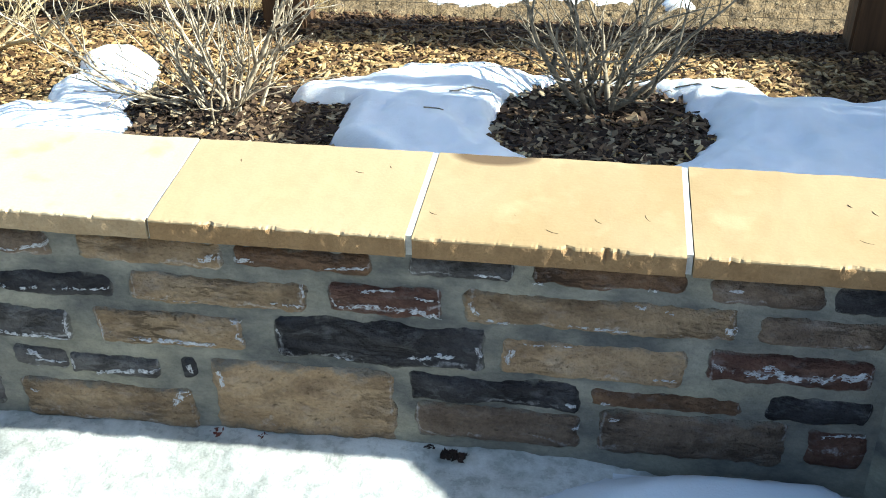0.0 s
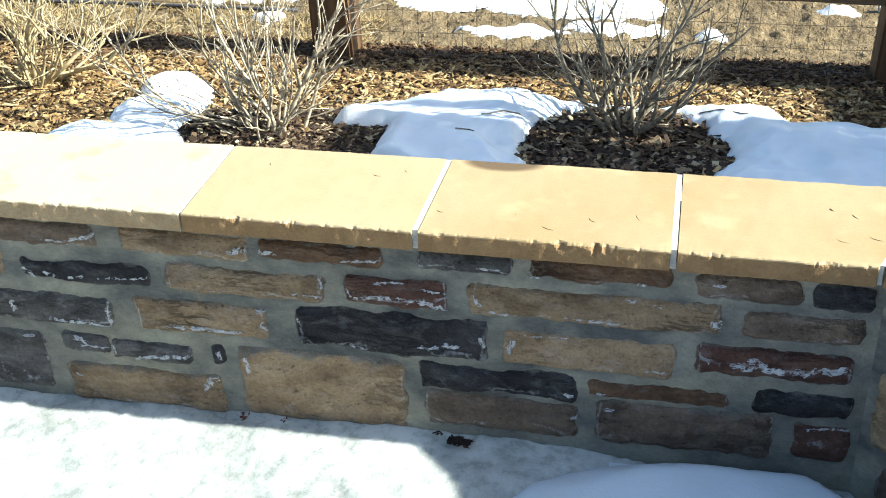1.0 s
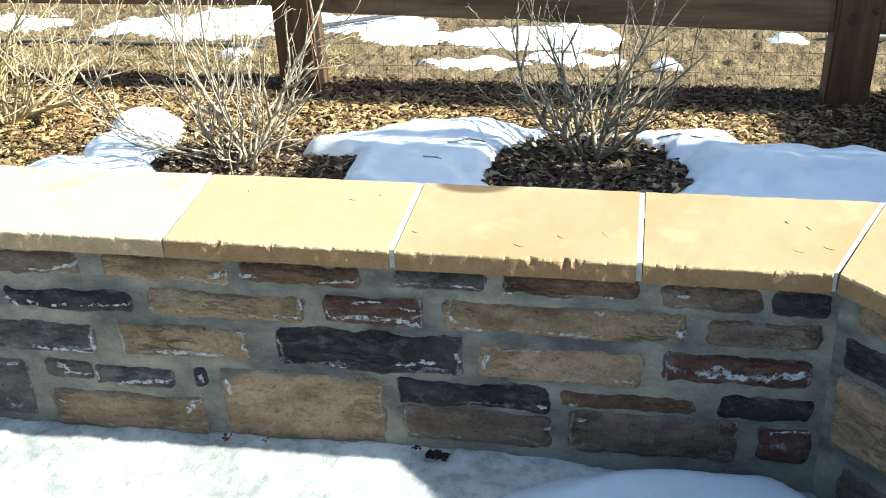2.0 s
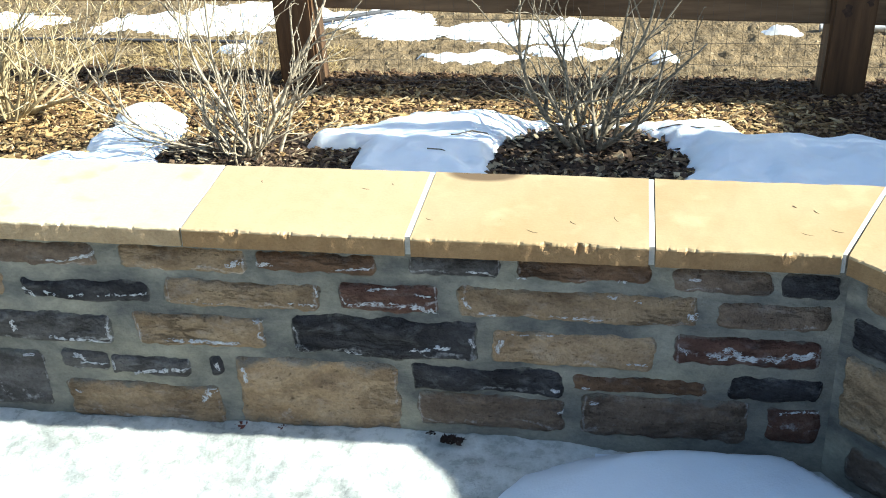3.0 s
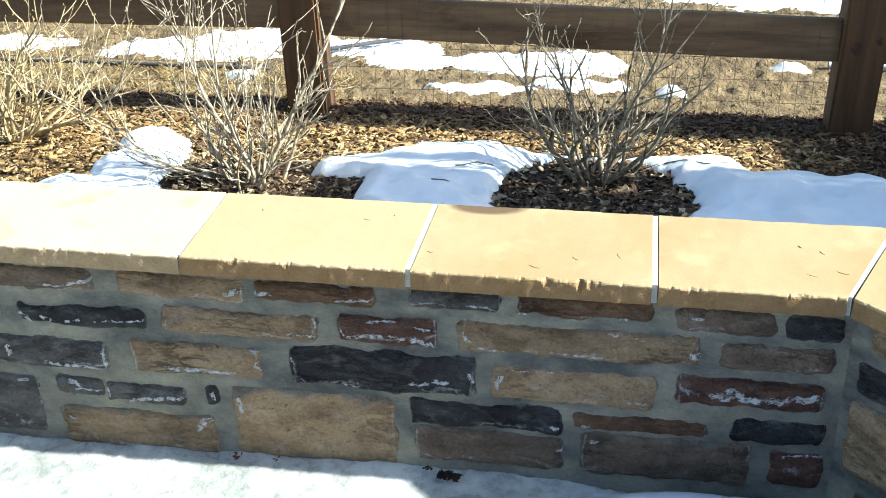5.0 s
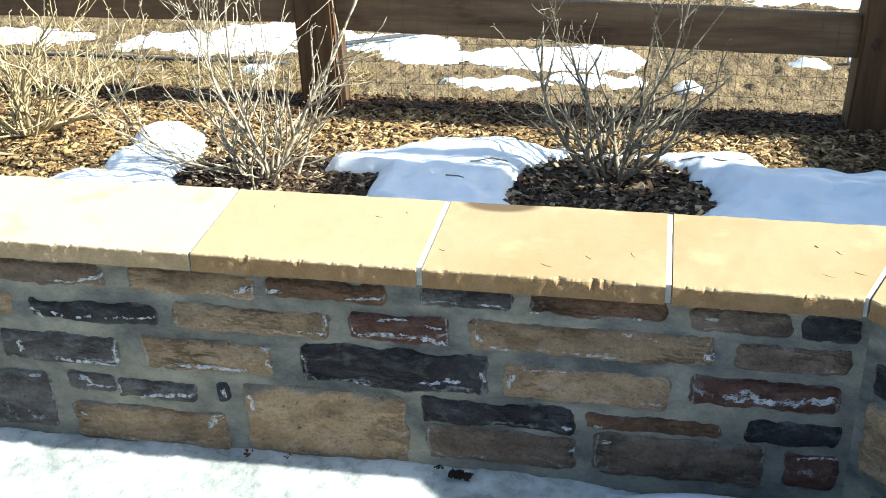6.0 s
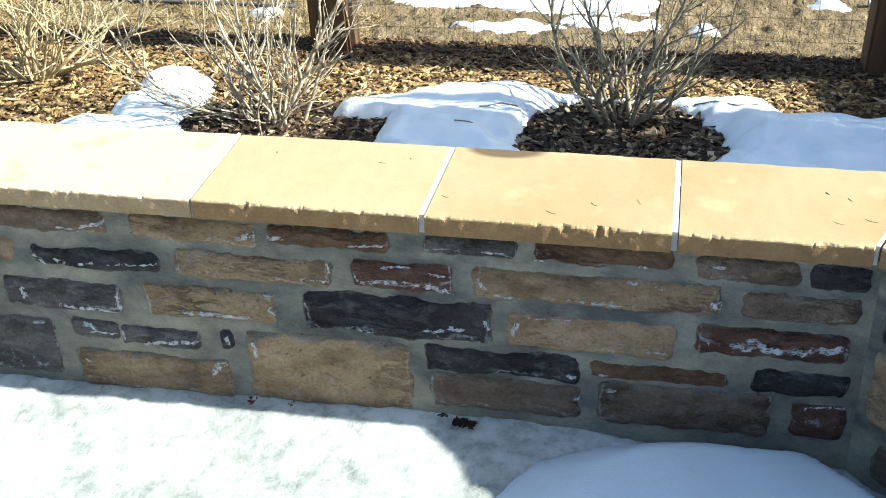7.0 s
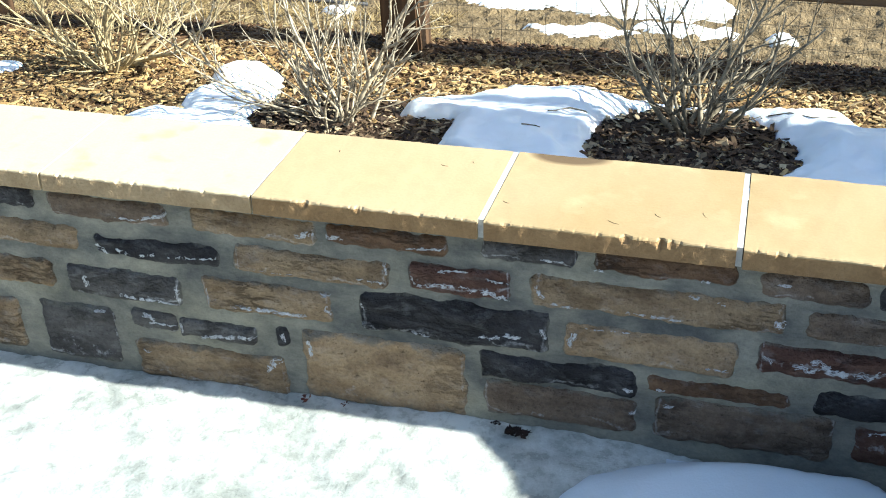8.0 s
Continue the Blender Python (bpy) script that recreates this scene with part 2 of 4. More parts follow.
def ice_mat():
    m, nt, b = mat_new("wet_white_ice", 0.3, 0.5)
    broad, mid, fine = tex(nt, 3.0, 6, 0.6), tex(nt, 22, 6, 0.65), tex(nt, 110, 4, 0.6)
    f = calc(nt, "ADD", calc(nt, "MULTIPLY", broad, 0.6), calc(nt, "MULTIPLY", mid, 0.4))
    nt.links.new(ramp(nt, f, ((0.37, (0.29, 0.305, 0.285)), (0.48, (0.43, 0.445, 0.42)), (0.6, (0.65, 0.665, 0.64)))), b.inputs["Base Color"])
    nt.links.new(ramp(nt, mid, ((0.4, (0.2, 0.2, 0.2)), (0.65, (0.6, 0.6, 0.6)))), b.inputs["Roughness"])
    b.inputs["Subsurface Weight"].default_value, b.inputs["Subsurface Radius"].default_value = 0.6, (0.9, 1.0, 1.0)
    b.inputs["Subsurface Scale"].default_value = 0.03
    bump(nt, b, calc(nt, "ADD", mid, calc(nt, "MULTIPLY", fine, 0.5)), 0.7, 0.007)
    return m


ICE = ice_mat()


def island_mat(name, stops, rough=0.8, shade_damp=False):
    m, nt, b = mat_new(name, rough, 0.3)
    r = nt.nodes.new("ShaderNodeNewGeometry").outputs["Random Per Island"]
    col = mix(nt, 0.5, ramp(nt, r, stops), ramp(nt, tex(nt, 70, 4, 0.6), ((0.3, (0.6, 0.6, 0.6)), (0.7, (1.25, 1.25, 1.25)))), "MULTIPLY")
    if shade_damp:
        # shade painted into the colour along the fence, and over soaked chips at right
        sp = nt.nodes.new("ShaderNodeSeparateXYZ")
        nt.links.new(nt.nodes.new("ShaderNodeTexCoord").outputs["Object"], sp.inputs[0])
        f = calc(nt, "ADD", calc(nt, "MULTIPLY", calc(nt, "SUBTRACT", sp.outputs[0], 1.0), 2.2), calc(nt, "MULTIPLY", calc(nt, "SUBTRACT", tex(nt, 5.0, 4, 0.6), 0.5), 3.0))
        fence_shade = calc(nt, "ADD", calc(nt, "MULTIPLY", calc(nt, "SUBTRACT", sp.outputs[1], 2.3), 5.0), calc(nt, "MULTIPLY", calc(nt, "SUBTRACT", tex(nt, 3.0, 4, 0.6), 0.5), 4.0))
        f = calc(nt, "MINIMUM", calc(nt, "MAXIMUM", calc(nt, "MAXIMUM", f, fence_shade), 0.0), 1.0)
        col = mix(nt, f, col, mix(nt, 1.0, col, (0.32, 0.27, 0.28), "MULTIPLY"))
    nt.links.new(col, b.inputs["Base Color"])
    return m


CHIPS = island_mat("wood_chips", ((0.0, (0.0576, 0.0288, 0.0144)), (0.22, (0.13, 0.074, 0.03)), (0.5, (0.265, 0.158, 0.063)), (0.8, (0.42, 0.285, 0.12)), (1.0, (0.55, 0.42, 0.23))), shade_damp=True)
DEADLEAF = island_mat("dead_leaf_litter", ((0.0, (0.02, 0.012, 0.008)), (0.55, (0.065, 0.038, 0.022)), (0.85, (0.16, 0.105, 0.06)), (1.0, (0.5, 0.4, 0.25))))
CLODS = island_mat("dirt_clods", ((0.0, (0.112, 0.0825, 0.045)), (0.6, (0.225, 0.173, 0.0975)), (1.0, (0.315, 0.247, 0.15))))


def bark_mat(name, lo, hi):
    m, nt, b = mat_new(name, 0.75, 0.3)
    n = tex(nt, 28, 5, 0.65)
    nt.links.new(ramp(nt, n, ((0.36, lo), (0.62, hi))), b.inputs["Base Color"])
    bump(nt, b, tex(nt, 160, 3, 0.6), 0.4, 0.002)
    return m


BARK = bark_mat("pale_bark", (0.12, 0.09, 0.06), (0.56, 0.475, 0.34))
BARK_STRAW = bark_mat("straw_bark", (0.27, 0.205, 0.11), (0.52, 0.42, 0.24))
BARK_DARK = bark_mat("grey_bark", (0.05, 0.038, 0.026), (0.3, 0.25, 0.175))


# ---- building helpers ----
def mesh_of(name, verts, faces, material, smooth=False):
    me = bpy.data.meshes.new(name)
    me.from_pydata([tuple(v) for v in verts], [], faces)
    me.update()
    me.materials.append(material)
    if smooth:
        me.polygons.foreach_set("use_smooth", [True] * len(me.polygons))
    return me


def part(name, me, parent, label=""):
    ob = new(name, me)
    ob.parent = parent
    return tagged(ob, label)


def box_mesh(name, x0, x1, y0, y1, z0, z1, material, bevel=0.0):
    bm = bmesh.new()
    bmesh.ops.create_cube(bm, size=1.0, matrix=Matrix.LocRotScale(((x0 + x1) / 2, (y0 + y1) / 2, (z0 + z1) / 2), None, (x1 - x0, y1 - y0, z1 - z0)))
    if bevel:
        bmesh.ops.bevel(bm, geom=bm.edges[:], offset=bevel, segments=2, affect="EDGES")
    me = bpy.data.meshes.new(name)
    bm.to_mesh(me)
    bm.free()
    me.materials.append(material)
    return me


def n3(x, y, z=0.0, s=1.0):
    return noise.noise(Vector((x * s, y * s, z * s)))


def heightfield(name, x0, x1, y0, y1, step, height, material, floor=0.0):
    """A smooth sheet over a grid; cells where height() is None are left out, and the rim goes down to the floor."""
    nx, ny = int((x1 - x0) / step) + 1, int((y1 - y0) / step) + 1
    hs, verts, faces, index = {}, [], [], {}
    for i in range(nx):
        for j in range(ny):
            hs[i, j] = height(x0 + i * step, y0 + j * step)

    def vert(i, j):
        if (i, j) not in index:
            h = hs[i, j]
            index[i, j] = len(verts)
            verts.append((x0 + i * step, y0 + j * step, floor if h is None else h))
        return index[i, j]
    for i in range(nx - 1):
        for j in range(ny - 1):
            cell = ((i, j), (i + 1, j), (i + 1, j + 1), (i, j + 1))
            if any(hs[c] is not None for c in cell):
                faces.append([vert(*c) for c in cell])
    return mesh_of(name, verts, faces, material, True)


def tube(verts, faces, points, radii, sides=5):
    """Adds a tapered tube along points to the lists."""
    base = len(verts)
    for k, p in enumerate(points):
        d = (points[min(k + 1, len(points) - 1)] - points[max(k - 1, 0)]).normalized()
        a = d.orthogonal().normalized()
        b = d.cross(a)
        for s in range(sides):
            t = 2 * math.pi * s / sides
            verts.append(p + (a * math.cos(t) + b * math.sin(t)) * radii[k])
    for k in range(len(points) - 1):
        for s in range(sides):
            q = (s + 1) % sides
            faces.append((base + k * sides + s, base + k * sides + q, base + (k + 1) * sides + q, base + (k + 1) * sides + s))
    faces.append(tuple(base + (len(points) - 1) * sides + s for s in range(sides)))


# ---- ground ----
BASE, BED, TOP, FACE = -0.15, 0.0, 0.5, 0.045
CORNER = 1.06
WING = Matrix.Translation((CORNER, 0, 0)) @ Matrix.Rotation(radians(-45), 4, "Z")


def flat(name, pts, z, material):
    return mesh_of(name, [(x, y, z) for x, y in pts], [list(range(len(pts)))], material)


patio = tagged(new("pavement", flat("pavement", [(-300, -300), (300, -300), (60, -58.7), (1.15, 0.2), (-300, 0.2)], BASE - 0.09, PATIO)), "grey concrete patio under melting ice", "pavement", kind="structure")
ground = tagged(new("ground", flat("ground", [(-300, 0.2), (1.15, 0.2), (60, -58.7), (300, -300), (300, 600), (-300, 600)], BED - 0.05, DIRT)), "bare tan dirt ground behind the fence", "ground", kind="structure")


def dirt_h(x, y):
    return BED - 0.012 + 0.02 * n3(x, y, 3, 2.2) + 0.016 * n3(x, y, 7, 9) + 0.018 * n3(x, y, 1, 19) + 0.012 * n3(x, y, 1, 36)


dirt = tagged(new("ground", heightfield("dirt", -4.2, 4.2, 2.56, 6.2, 0.02, dirt_h, DIRT)), "rough clodded tan dirt beyond the wire fence", "ground", kind="structure")


def mulch_h(x, y):
    bowl = max(0.0, 1 - ((x - 0.385) / 0.4) ** 2 - ((y - 1.66) / 0.36) ** 2)
    return BED + 0.012 * n3(x, y, 0, 4) + 0.008 * n3(x, y, 5, 17) - 0.02 * bowl


mulch = tagged(new("ground", heightfield("mulch_bed", -5.2, 5.2, 0.35, 2.7, 0.04, mulch_h, SOIL)), "dark soil of the mulched planting bed", "ground", kind="structure")


def step01(v):
    v = min(1.0, max(0.0, v))
    return v * v * (3 - 2 * v)


def ice_h(x, y):
    clear = ((CORNER + 0.1 - x) - y) * 0.707
    if min(x + 4.1 + 0.5 * n3(y, 4, 0, 1.5), y + 3.1 + 0.7 * n3(x, 7, 0, 1.1) + 0.2 * n3(x, 7, 0, 6), clear) < 0:
        return None
    return BASE + 0.012 * n3(x, y, 2, 3) + 0.009 * n3(x, y, 9, 13) + 0.006 * n3(x, y, 4, 40) + 0.02 * step01((x + 1.2) / 1.3) * max(0.0, 1 + (y - 0.05) * 4) - 0.045 * step01((x - 0.35) / 0.35) * step01((y + 0.16) / 0.16)


ice = tagged(new("ice_sheet", heightfield("ice_sheet", -4.4, 3.6, -3.6, 0.06, 0.02, ice_h, ICE, BASE - 0.095)), "wet white refrozen ice along the foot of the wall", "ice", kind="stuff")


def pile_h(x, y):
    d = 1 - abs((x - 1.05) / 0.86) ** 4 - abs((y + 0.85) / 0.87) ** 7
    clear = ((CORNER - x) - y) * 0.707
    d = min(d, (clear - 0.06) * 11, (0.018 - y) * 15) + 0.05 * n3(x, y, 8, 5) + 0.03 * n3(x, y, 3, 25)
    return None if d < 0 else BASE - 0.01 + (0.07 + 0.042 * step01((x - 0.35) / 0.4)) * min(1.0, d * 1.8) ** 0.7 + 0.008 * n3(x, y, 0, 6) + 0.003 * n3(x, y, 0, 19)


pile = tagged(new("snow_pile", heightfield("snow_pile", -0.3, 2.2, -1.9, 0.2, 0.02, pile_h, SNOW_SHADED, BASE)), "low smooth snow pile in the wall's corner", "snow", kind="stuff")

# ---- unseen wall added behind the camera, closing the yard and blocking low sky ----
SKY_BLOCK = plain_mat("brown_sky_block", (0.13, 0.11, 0.09), (0.19, 0.165, 0.135), 1.5, 0.8, 20.0)
sky_block = tagged(new("wall_house", box_mesh("wall_house", -14, 9, -5.8, -5.4, -0.2, 2.5, SKY_BLOCK)), "plain brown unseen wall added to block the low sky", "wall", kind="structure")

# ---- stone wall ----
wall = tagged(new("wall_front", mesh_of("wall_front", [(-4.0, FACE, -0.3), (CORNER + 0.03, FACE, -0.3), (CORNER + 0.14, 0.36, -0.3), (-4.0, 0.36, -0.3), (-4.0, FACE, 0.449), (CORNER + 0.03, FACE, 0.449), (CORNER + 0.14, 0.36, 0.449), (-4.0, 0.36, 0.449)],
    [(0, 1, 5, 4), (1, 2, 6, 5), (2, 3, 7, 6), (3, 0, 4, 7), (4, 5, 6, 7), (3, 2, 1, 0)], MORTAR)), "low rubble stone seat wall in grey mortar with sandstone caps", "wall", kind="structure")
wing = tagged(new("wall_wing", mesh_of("wall_wing", [(-0.03, FACE, -0.3), (3.6, FACE, -0.3), (3.6, 0.36, -0.3), (0.15, 0.36, -0.3), (-0.03, FACE, 0.449), (3.6, FACE, 0.449), (3.6, 0.36, 0.449), (0.15, 0.36, 0.449)],
    [(0, 1, 5, 4), (1, 2, 6, 5), (2, 3, 7, 6), (3, 0, 4, 7), (4, 5, 6, 7), (3, 2, 1, 0)], MORTAR)), "angled return of the low stone seat wall", "wall", kind="structure")
wing.matrix_world = WING


STONES = []


def stone(x0, x1, z0, z1, material, parent=None, rough=1.0, proud=0.01):
    """One wall stone: a rock-faced block with an uneven outline and rounded arrises."""
    seed = random.uniform(0, 500)
    z0, z1 = z0 - 0.004, z1 + 0.003
    w, h = x1 - x0, z1 - z0
    nx, nz = max(7, int(w / 0.011)), max(6, int(h / 0.01))
    verts, faces = [], []
    for j in range(nz + 1):
        for i in range(nx + 1):
            u, v = i / nx, j / nz
            x, z = x0 + w * u, z0 + h * v
            eu, ev = min(u, 1 - u) * w, min(v, 1 - v) * h
            rim = min(eu, ev)
            # corners drawn in, edges wavering
            pull = max(0.0, 0.02 - eu) * max(0.0, 0.02 - ev) * 18
            x += (0.5 - u) * 2 * pull + (0.012 * n3(seed, z, 0, 14) + 0.008 * n3(seed, z, 3, 45)) * max(0.0, 1 - eu / 0.03)
            z += (0.5 - v) * 2 * pull + (0.011 * rough * n3(x, seed, v > 0.5, 9) + 0.008 * n3(x, seed, v > 0.5, 34) + 0.004 * n3(x, seed, v > 0.5, 80)) * max(0.0, 1 - ev / 0.03)
            bulge = min(1.0, rim / 0.017) ** 0.6
            relief = 0.008 * rough * n3(x * 0.6, z, seed, 16) + 0.004 * rough * n3(x * 0.4, z, seed, 42) + 0.002 * n3(x, z, seed, 110)
            y = FACE - max(0.004, proud + relief) * bulge + 0.004 * (1 - bulge)
            verts.append((x, y, z))
    for j in range(nz):
        for i in range(nx):
            a = j * (nx + 1) + i
            faces.append((a, a + 1, a + nx + 2, a + nx + 1))
    ring = [i for i in range(nx + 1)] + [j * (nx + 1) + nx for j in range(1, nz + 1)] + [nz * (nx + 1) + i for i in range(nx - 1, -1, -1)] + [j * (nx + 1) for j in range(nz - 1, 0, -1)]
    b = len(verts)
    verts += [(verts[k][0], FACE + 0.03, verts[k][2]) for k in ring]
    for k in range(len(ring)):
        q = (k + 1) % len(ring)
        faces.append((ring[q], ring[k], b + k, b + q))
    me = mesh_of("stone", verts, faces, material, True)
    ob = part("stone", me, parent or wall)
    if parent is None:
        STONES.append((x0, x1, z0, z1, ob, verts[:(nx + 1) * (nz + 1)], nx, nz))
    return ob


def salt(x0, z0, x1, z1, width):
    """A broken white crust of salt creeping over the nearest stone's face, from one place to another."""
    mx, mz = (x0 + x1) / 2, (z0 + z1) / 2
    sx0, sx1, sz0, sz1, ob, face, nx, nz = min(STONES, key=lambda q: max(q[0] - mx, mx - q[1], 0) + max(q[2] - mz, mz - q[3], 0))

    def depth(x, z):
        i = min(nx, max(0, round((x - sx0) / (sx1 - sx0) * nx)))
        j = min(nz, max(0, round((z - sz0) / (sz1 - sz0) * nz)))
        return face[j * (nx + 1) + i][1]
    verts, faces = [], []
    run = Vector((x1 - x0, z1 - z0))
    n = max(4, int(run.length / 0.0025))
    side = Vector((-run.y, run.x)).normalized()
    for lane in range(6):
        prev = False
        for k in range(n + 1):
            u = k / n
            c = Vector((x0, z0)) + run * u + side * (width * (0.2 * (lane - 2.5) + 0.5 * n3(u * n, x0 * 40, 0, 0.11) + 0.35 * n3(u * n, z0 * 40, lane, 0.4)))
            half = width * 0.165 * (0.5 + 0.9 * n3(u * n, z0 * 50, lane * 0.7 + 7, 0.2) + 0.9 * n3(u * n, x1 * 50, lane, 0.8)) * (0.8, 1.0, 1.3, 1.2, 0.9, 0.6)[lane] * min(1.0, 5 * u + 0.25, 5 * (1 - u) + 0.25)
            if half < 0.00035:
                prev = False
                continue
            b = len(verts)
            for o, lift in ((-half, 0.0), (-half * 0.4, 0.0009), (half * 0.5, 0.0009), (half, 0.0)):
                p = c + side * o
                verts.append((p.x, depth(p.x, p.y) - 0.0008 - lift, p.y))
            if prev:
                faces += [(b - 4 + q, b - 3 + q, b + 1 + q, b + q) for q in range(3)]
            prev = True
    if faces:
        part("salt_crust", mesh_of("salt_crust", verts, faces, SALT), ob, "white salt crust")


# top course
stone(-1.62, -1.285, 0.365, 0.428, BLACK)
stone(-1.251, -0.881, 0.355, 0.425, GREYTAN)
stone(-0.824, -0.456, 0.353, 0.425, TAN)
stone(-0.435, -0.102, 0.364, 0.425, BROWN)
stone(-0.017, 0.229, 0.374, 0.430, SLATE)
stone(0.258, 0.607, 0.375, 0.434, BROWN, rough=1.5)
stone(0.652, 0.902, 0.358, 0.424, GREYTAN)
stone(0.922, 1.067, 0.355, 0.421, BLACK)
# second course
stone(-1.66, -1.175, 0.25, 0.328, TAN)
stone(-1.132, -0.745, 0.246, 0.308, BLACK, rough=2.0)
stone(-0.708, -0.261, 0.246, 0.326, TAN)
stone(-0.212, 0.065, 0.254, 0.338, RED)
stone(0.109, 0.733, 0.254, 0.342, TAN)
stone(0.770, 1.051, 0.258, 0.333, GREYTAN)
# third course
stone(-1.75, -1.275, 0.11, 0.205, TAN)
stone(-1.241, -0.876, 0.100, 0.198, SLATE)
stone(-0.810, -0.427, 0.112, 0.216, TAN)
stone(-0.356, 0.160, 0.112, 0.234, BLACK, rough=2.4)
stone(0.192, 0.627, 0.114, 0.216, BUFF)
stone(0.666, 1.042, 0.145, 0.230, RED)
# fourth course
stone(-1.8, -1.42, -0.12, 0.06, TAN)
stone(-1.357, -1.106, -0.127, 0.067, SLATE)
stone(-1.055, -0.90, 0.015, 0.075, SLATE)
stone(-0.905, -0.658, 0.002, 0.068, SLATE)
stone(-0.610, -0.563, 0.020, 0.081, BLACK)
stone(-0.530, -0.059, -0.140, 0.088, BUFF, rough=1.3)
stone(-0.032, 0.386, 0.016, 0.094, BLACK, rough=2.0)
stone(0.412, 0.768, 0.042, 0.090, BROWN)
stone(0.815, 1.055, 0.042, 0.110, BLACK)
# bottom course
stone(-1.055, -0.577, -0.153, -0.025, TAN)
stone(-0.014, 0.395, -0.105, 0.006, GREYTAN)
stone(0.435, 0.882, -0.100, 0.034, GREYTAN)
stone(0.917, 1.058, -0.085, 0.020, RED)
# salt crusts on the stones' edges and beds
salt(-1.046, 0.366, -0.972, 0.369, 0.0075)
salt(-0.972, 0.369, -0.875, 0.399, 0.0090)
salt(-0.516, 0.379, -0.461, 0.389, 0.0135)
salt(-0.427, 0.392, -0.378, 0.390, 0.0105)
salt(-0.226, 0.376, -0.104, 0.392, 0.0060)
salt(-1.122, 0.282, -1.089, 0.243, 0.0120)
salt(-1.062, 0.263, -1.018, 0.258, 0.0105)
salt(-0.984, 0.257, -0.932, 0.270, 0.0075)
salt(-0.908, 0.263, -0.740, 0.281, 0.0060)
salt(-1.172, 0.172, -1.173, 0.127, 0.0135)
salt(-1.084, 0.119, -0.891, 0.112, 0.0090)
salt(-0.883, 0.179, -0.884, 0.113, 0.0120)
salt(-1.132, 0.199, -1.084, 0.207, 0.0075)
salt(-0.728, 0.132, -0.498, 0.132, 0.0090)
salt(-0.446, 0.172, -0.425, 0.137, 0.0120)
salt(-0.461, 0.210, -0.424, 0.202, 0.0075)
salt(-0.794, 0.182, -0.793, 0.123, 0.0060)
salt(-0.275, 0.329, -0.262, 0.293, 0.0135)
salt(-0.358, 0.266, -0.267, 0.272, 0.0075)
salt(-0.662, 0.256, -0.517, 0.259, 0.0045)
salt(-0.191, 0.273, -0.079, 0.283, 0.0105)
salt(-0.079, 0.283, 0.059, 0.265, 0.0120)
salt(-0.145, 0.325, -0.047, 0.330, 0.0060)
salt(-0.010, 0.317, 0.057, 0.306, 0.0060)
salt(-0.204, 0.302, -0.189, 0.273, 0.0075)
salt(-0.211, 0.124, -0.157, 0.115, 0.0075)
salt(-0.031, 0.137, 0.092, 0.158, 0.0090)
salt(0.137, 0.192, 0.156, 0.158, 0.0090)
salt(-0.343, 0.199, -0.341, 0.167, 0.0060)
salt(-1.015, 0.065, -0.971, 0.048, 0.0120)
salt(-0.839, 0.012, -0.654, 0.042, 0.0105)
salt(-0.890, 0.057, -0.891, 0.013, 0.0075)
salt(-0.999, 0.036, -0.904, 0.037, 0.0060)
salt(-0.584, 0.069, -0.575, 0.034, 0.0105)
salt(-1.097, 0.071, -1.102, -0.046, 0.0075)
salt(-1.170, 0.054, -1.126, 0.055, 0.0060)
salt(-0.641, -0.069, -0.589, -0.013, 0.0165)
salt(-1.025, -0.059, -1.000, -0.068, 0.0090)
salt(-0.500, 0.066, -0.500, 0.003, 0.0105)
salt(0.132, 0.394, 0.197, 0.392, 0.0060)
salt(0.265, 0.381, 0.291, 0.379, 0.0075)
salt(0.519, 0.381, 0.544, 0.381, 0.0075)
salt(0.119, 0.319, 0.145, 0.279, 0.0090)
salt(0.160, 0.267, 0.231, 0.267, 0.0090)
salt(0.343, 0.270, 0.494, 0.266, 0.0075)
salt(0.496, 0.337, 0.522, 0.334, 0.0135)
salt(0.700, 0.283, 0.730, 0.297, 0.0180)
salt(0.561, 0.326, 0.586, 0.324, 0.0075)
salt(0.694, 0.398, 0.730, 0.396, 0.0075)
salt(0.225, 0.196, 0.213, 0.146, 0.0135)
salt(0.237, 0.206, 0.366, 0.212, 0.0045)
salt(0.543, 0.139, 0.629, 0.133, 0.0060)
salt(0.753, 0.180, 0.893, 0.173, 0.0150)
salt(0.893, 0.173, 1.037, 0.193, 0.0165)
salt(0.793, 0.200, 0.843, 0.190, 0.0135)
salt(0.682, 0.199, 0.711, 0.176, 0.0075)
salt(0.377, -0.037, 0.396, -0.019, 0.0105)
salt(0.348, 0.042, 0.385, 0.037, 0.0090)
salt(0.430, 0.053, 0.462, 0.049, 0.0090)
salt(0.458, 0.008, 0.488, 0.002, 0.0090)
salt(0.945, 0.008, 1.063, 0.018, 0.0060)
# the return's stones
stone(0.03, 0.42, 0.36, 0.43, TAN, wing)
stone(0.008, 0.36, 0.235, 0.325, BLACK, wing)
stone(0.004, 0.45, -0.005, 0.215, BUFF, wing)
stone(0.05, 0.5, -0.15, -0.045, GREYTAN, wing)
stone(0.46, 0.8, 0.36, 0.43, BROWN, wing)
stone(0.4, 0.85, 0.235, 0.325, TAN, wing)


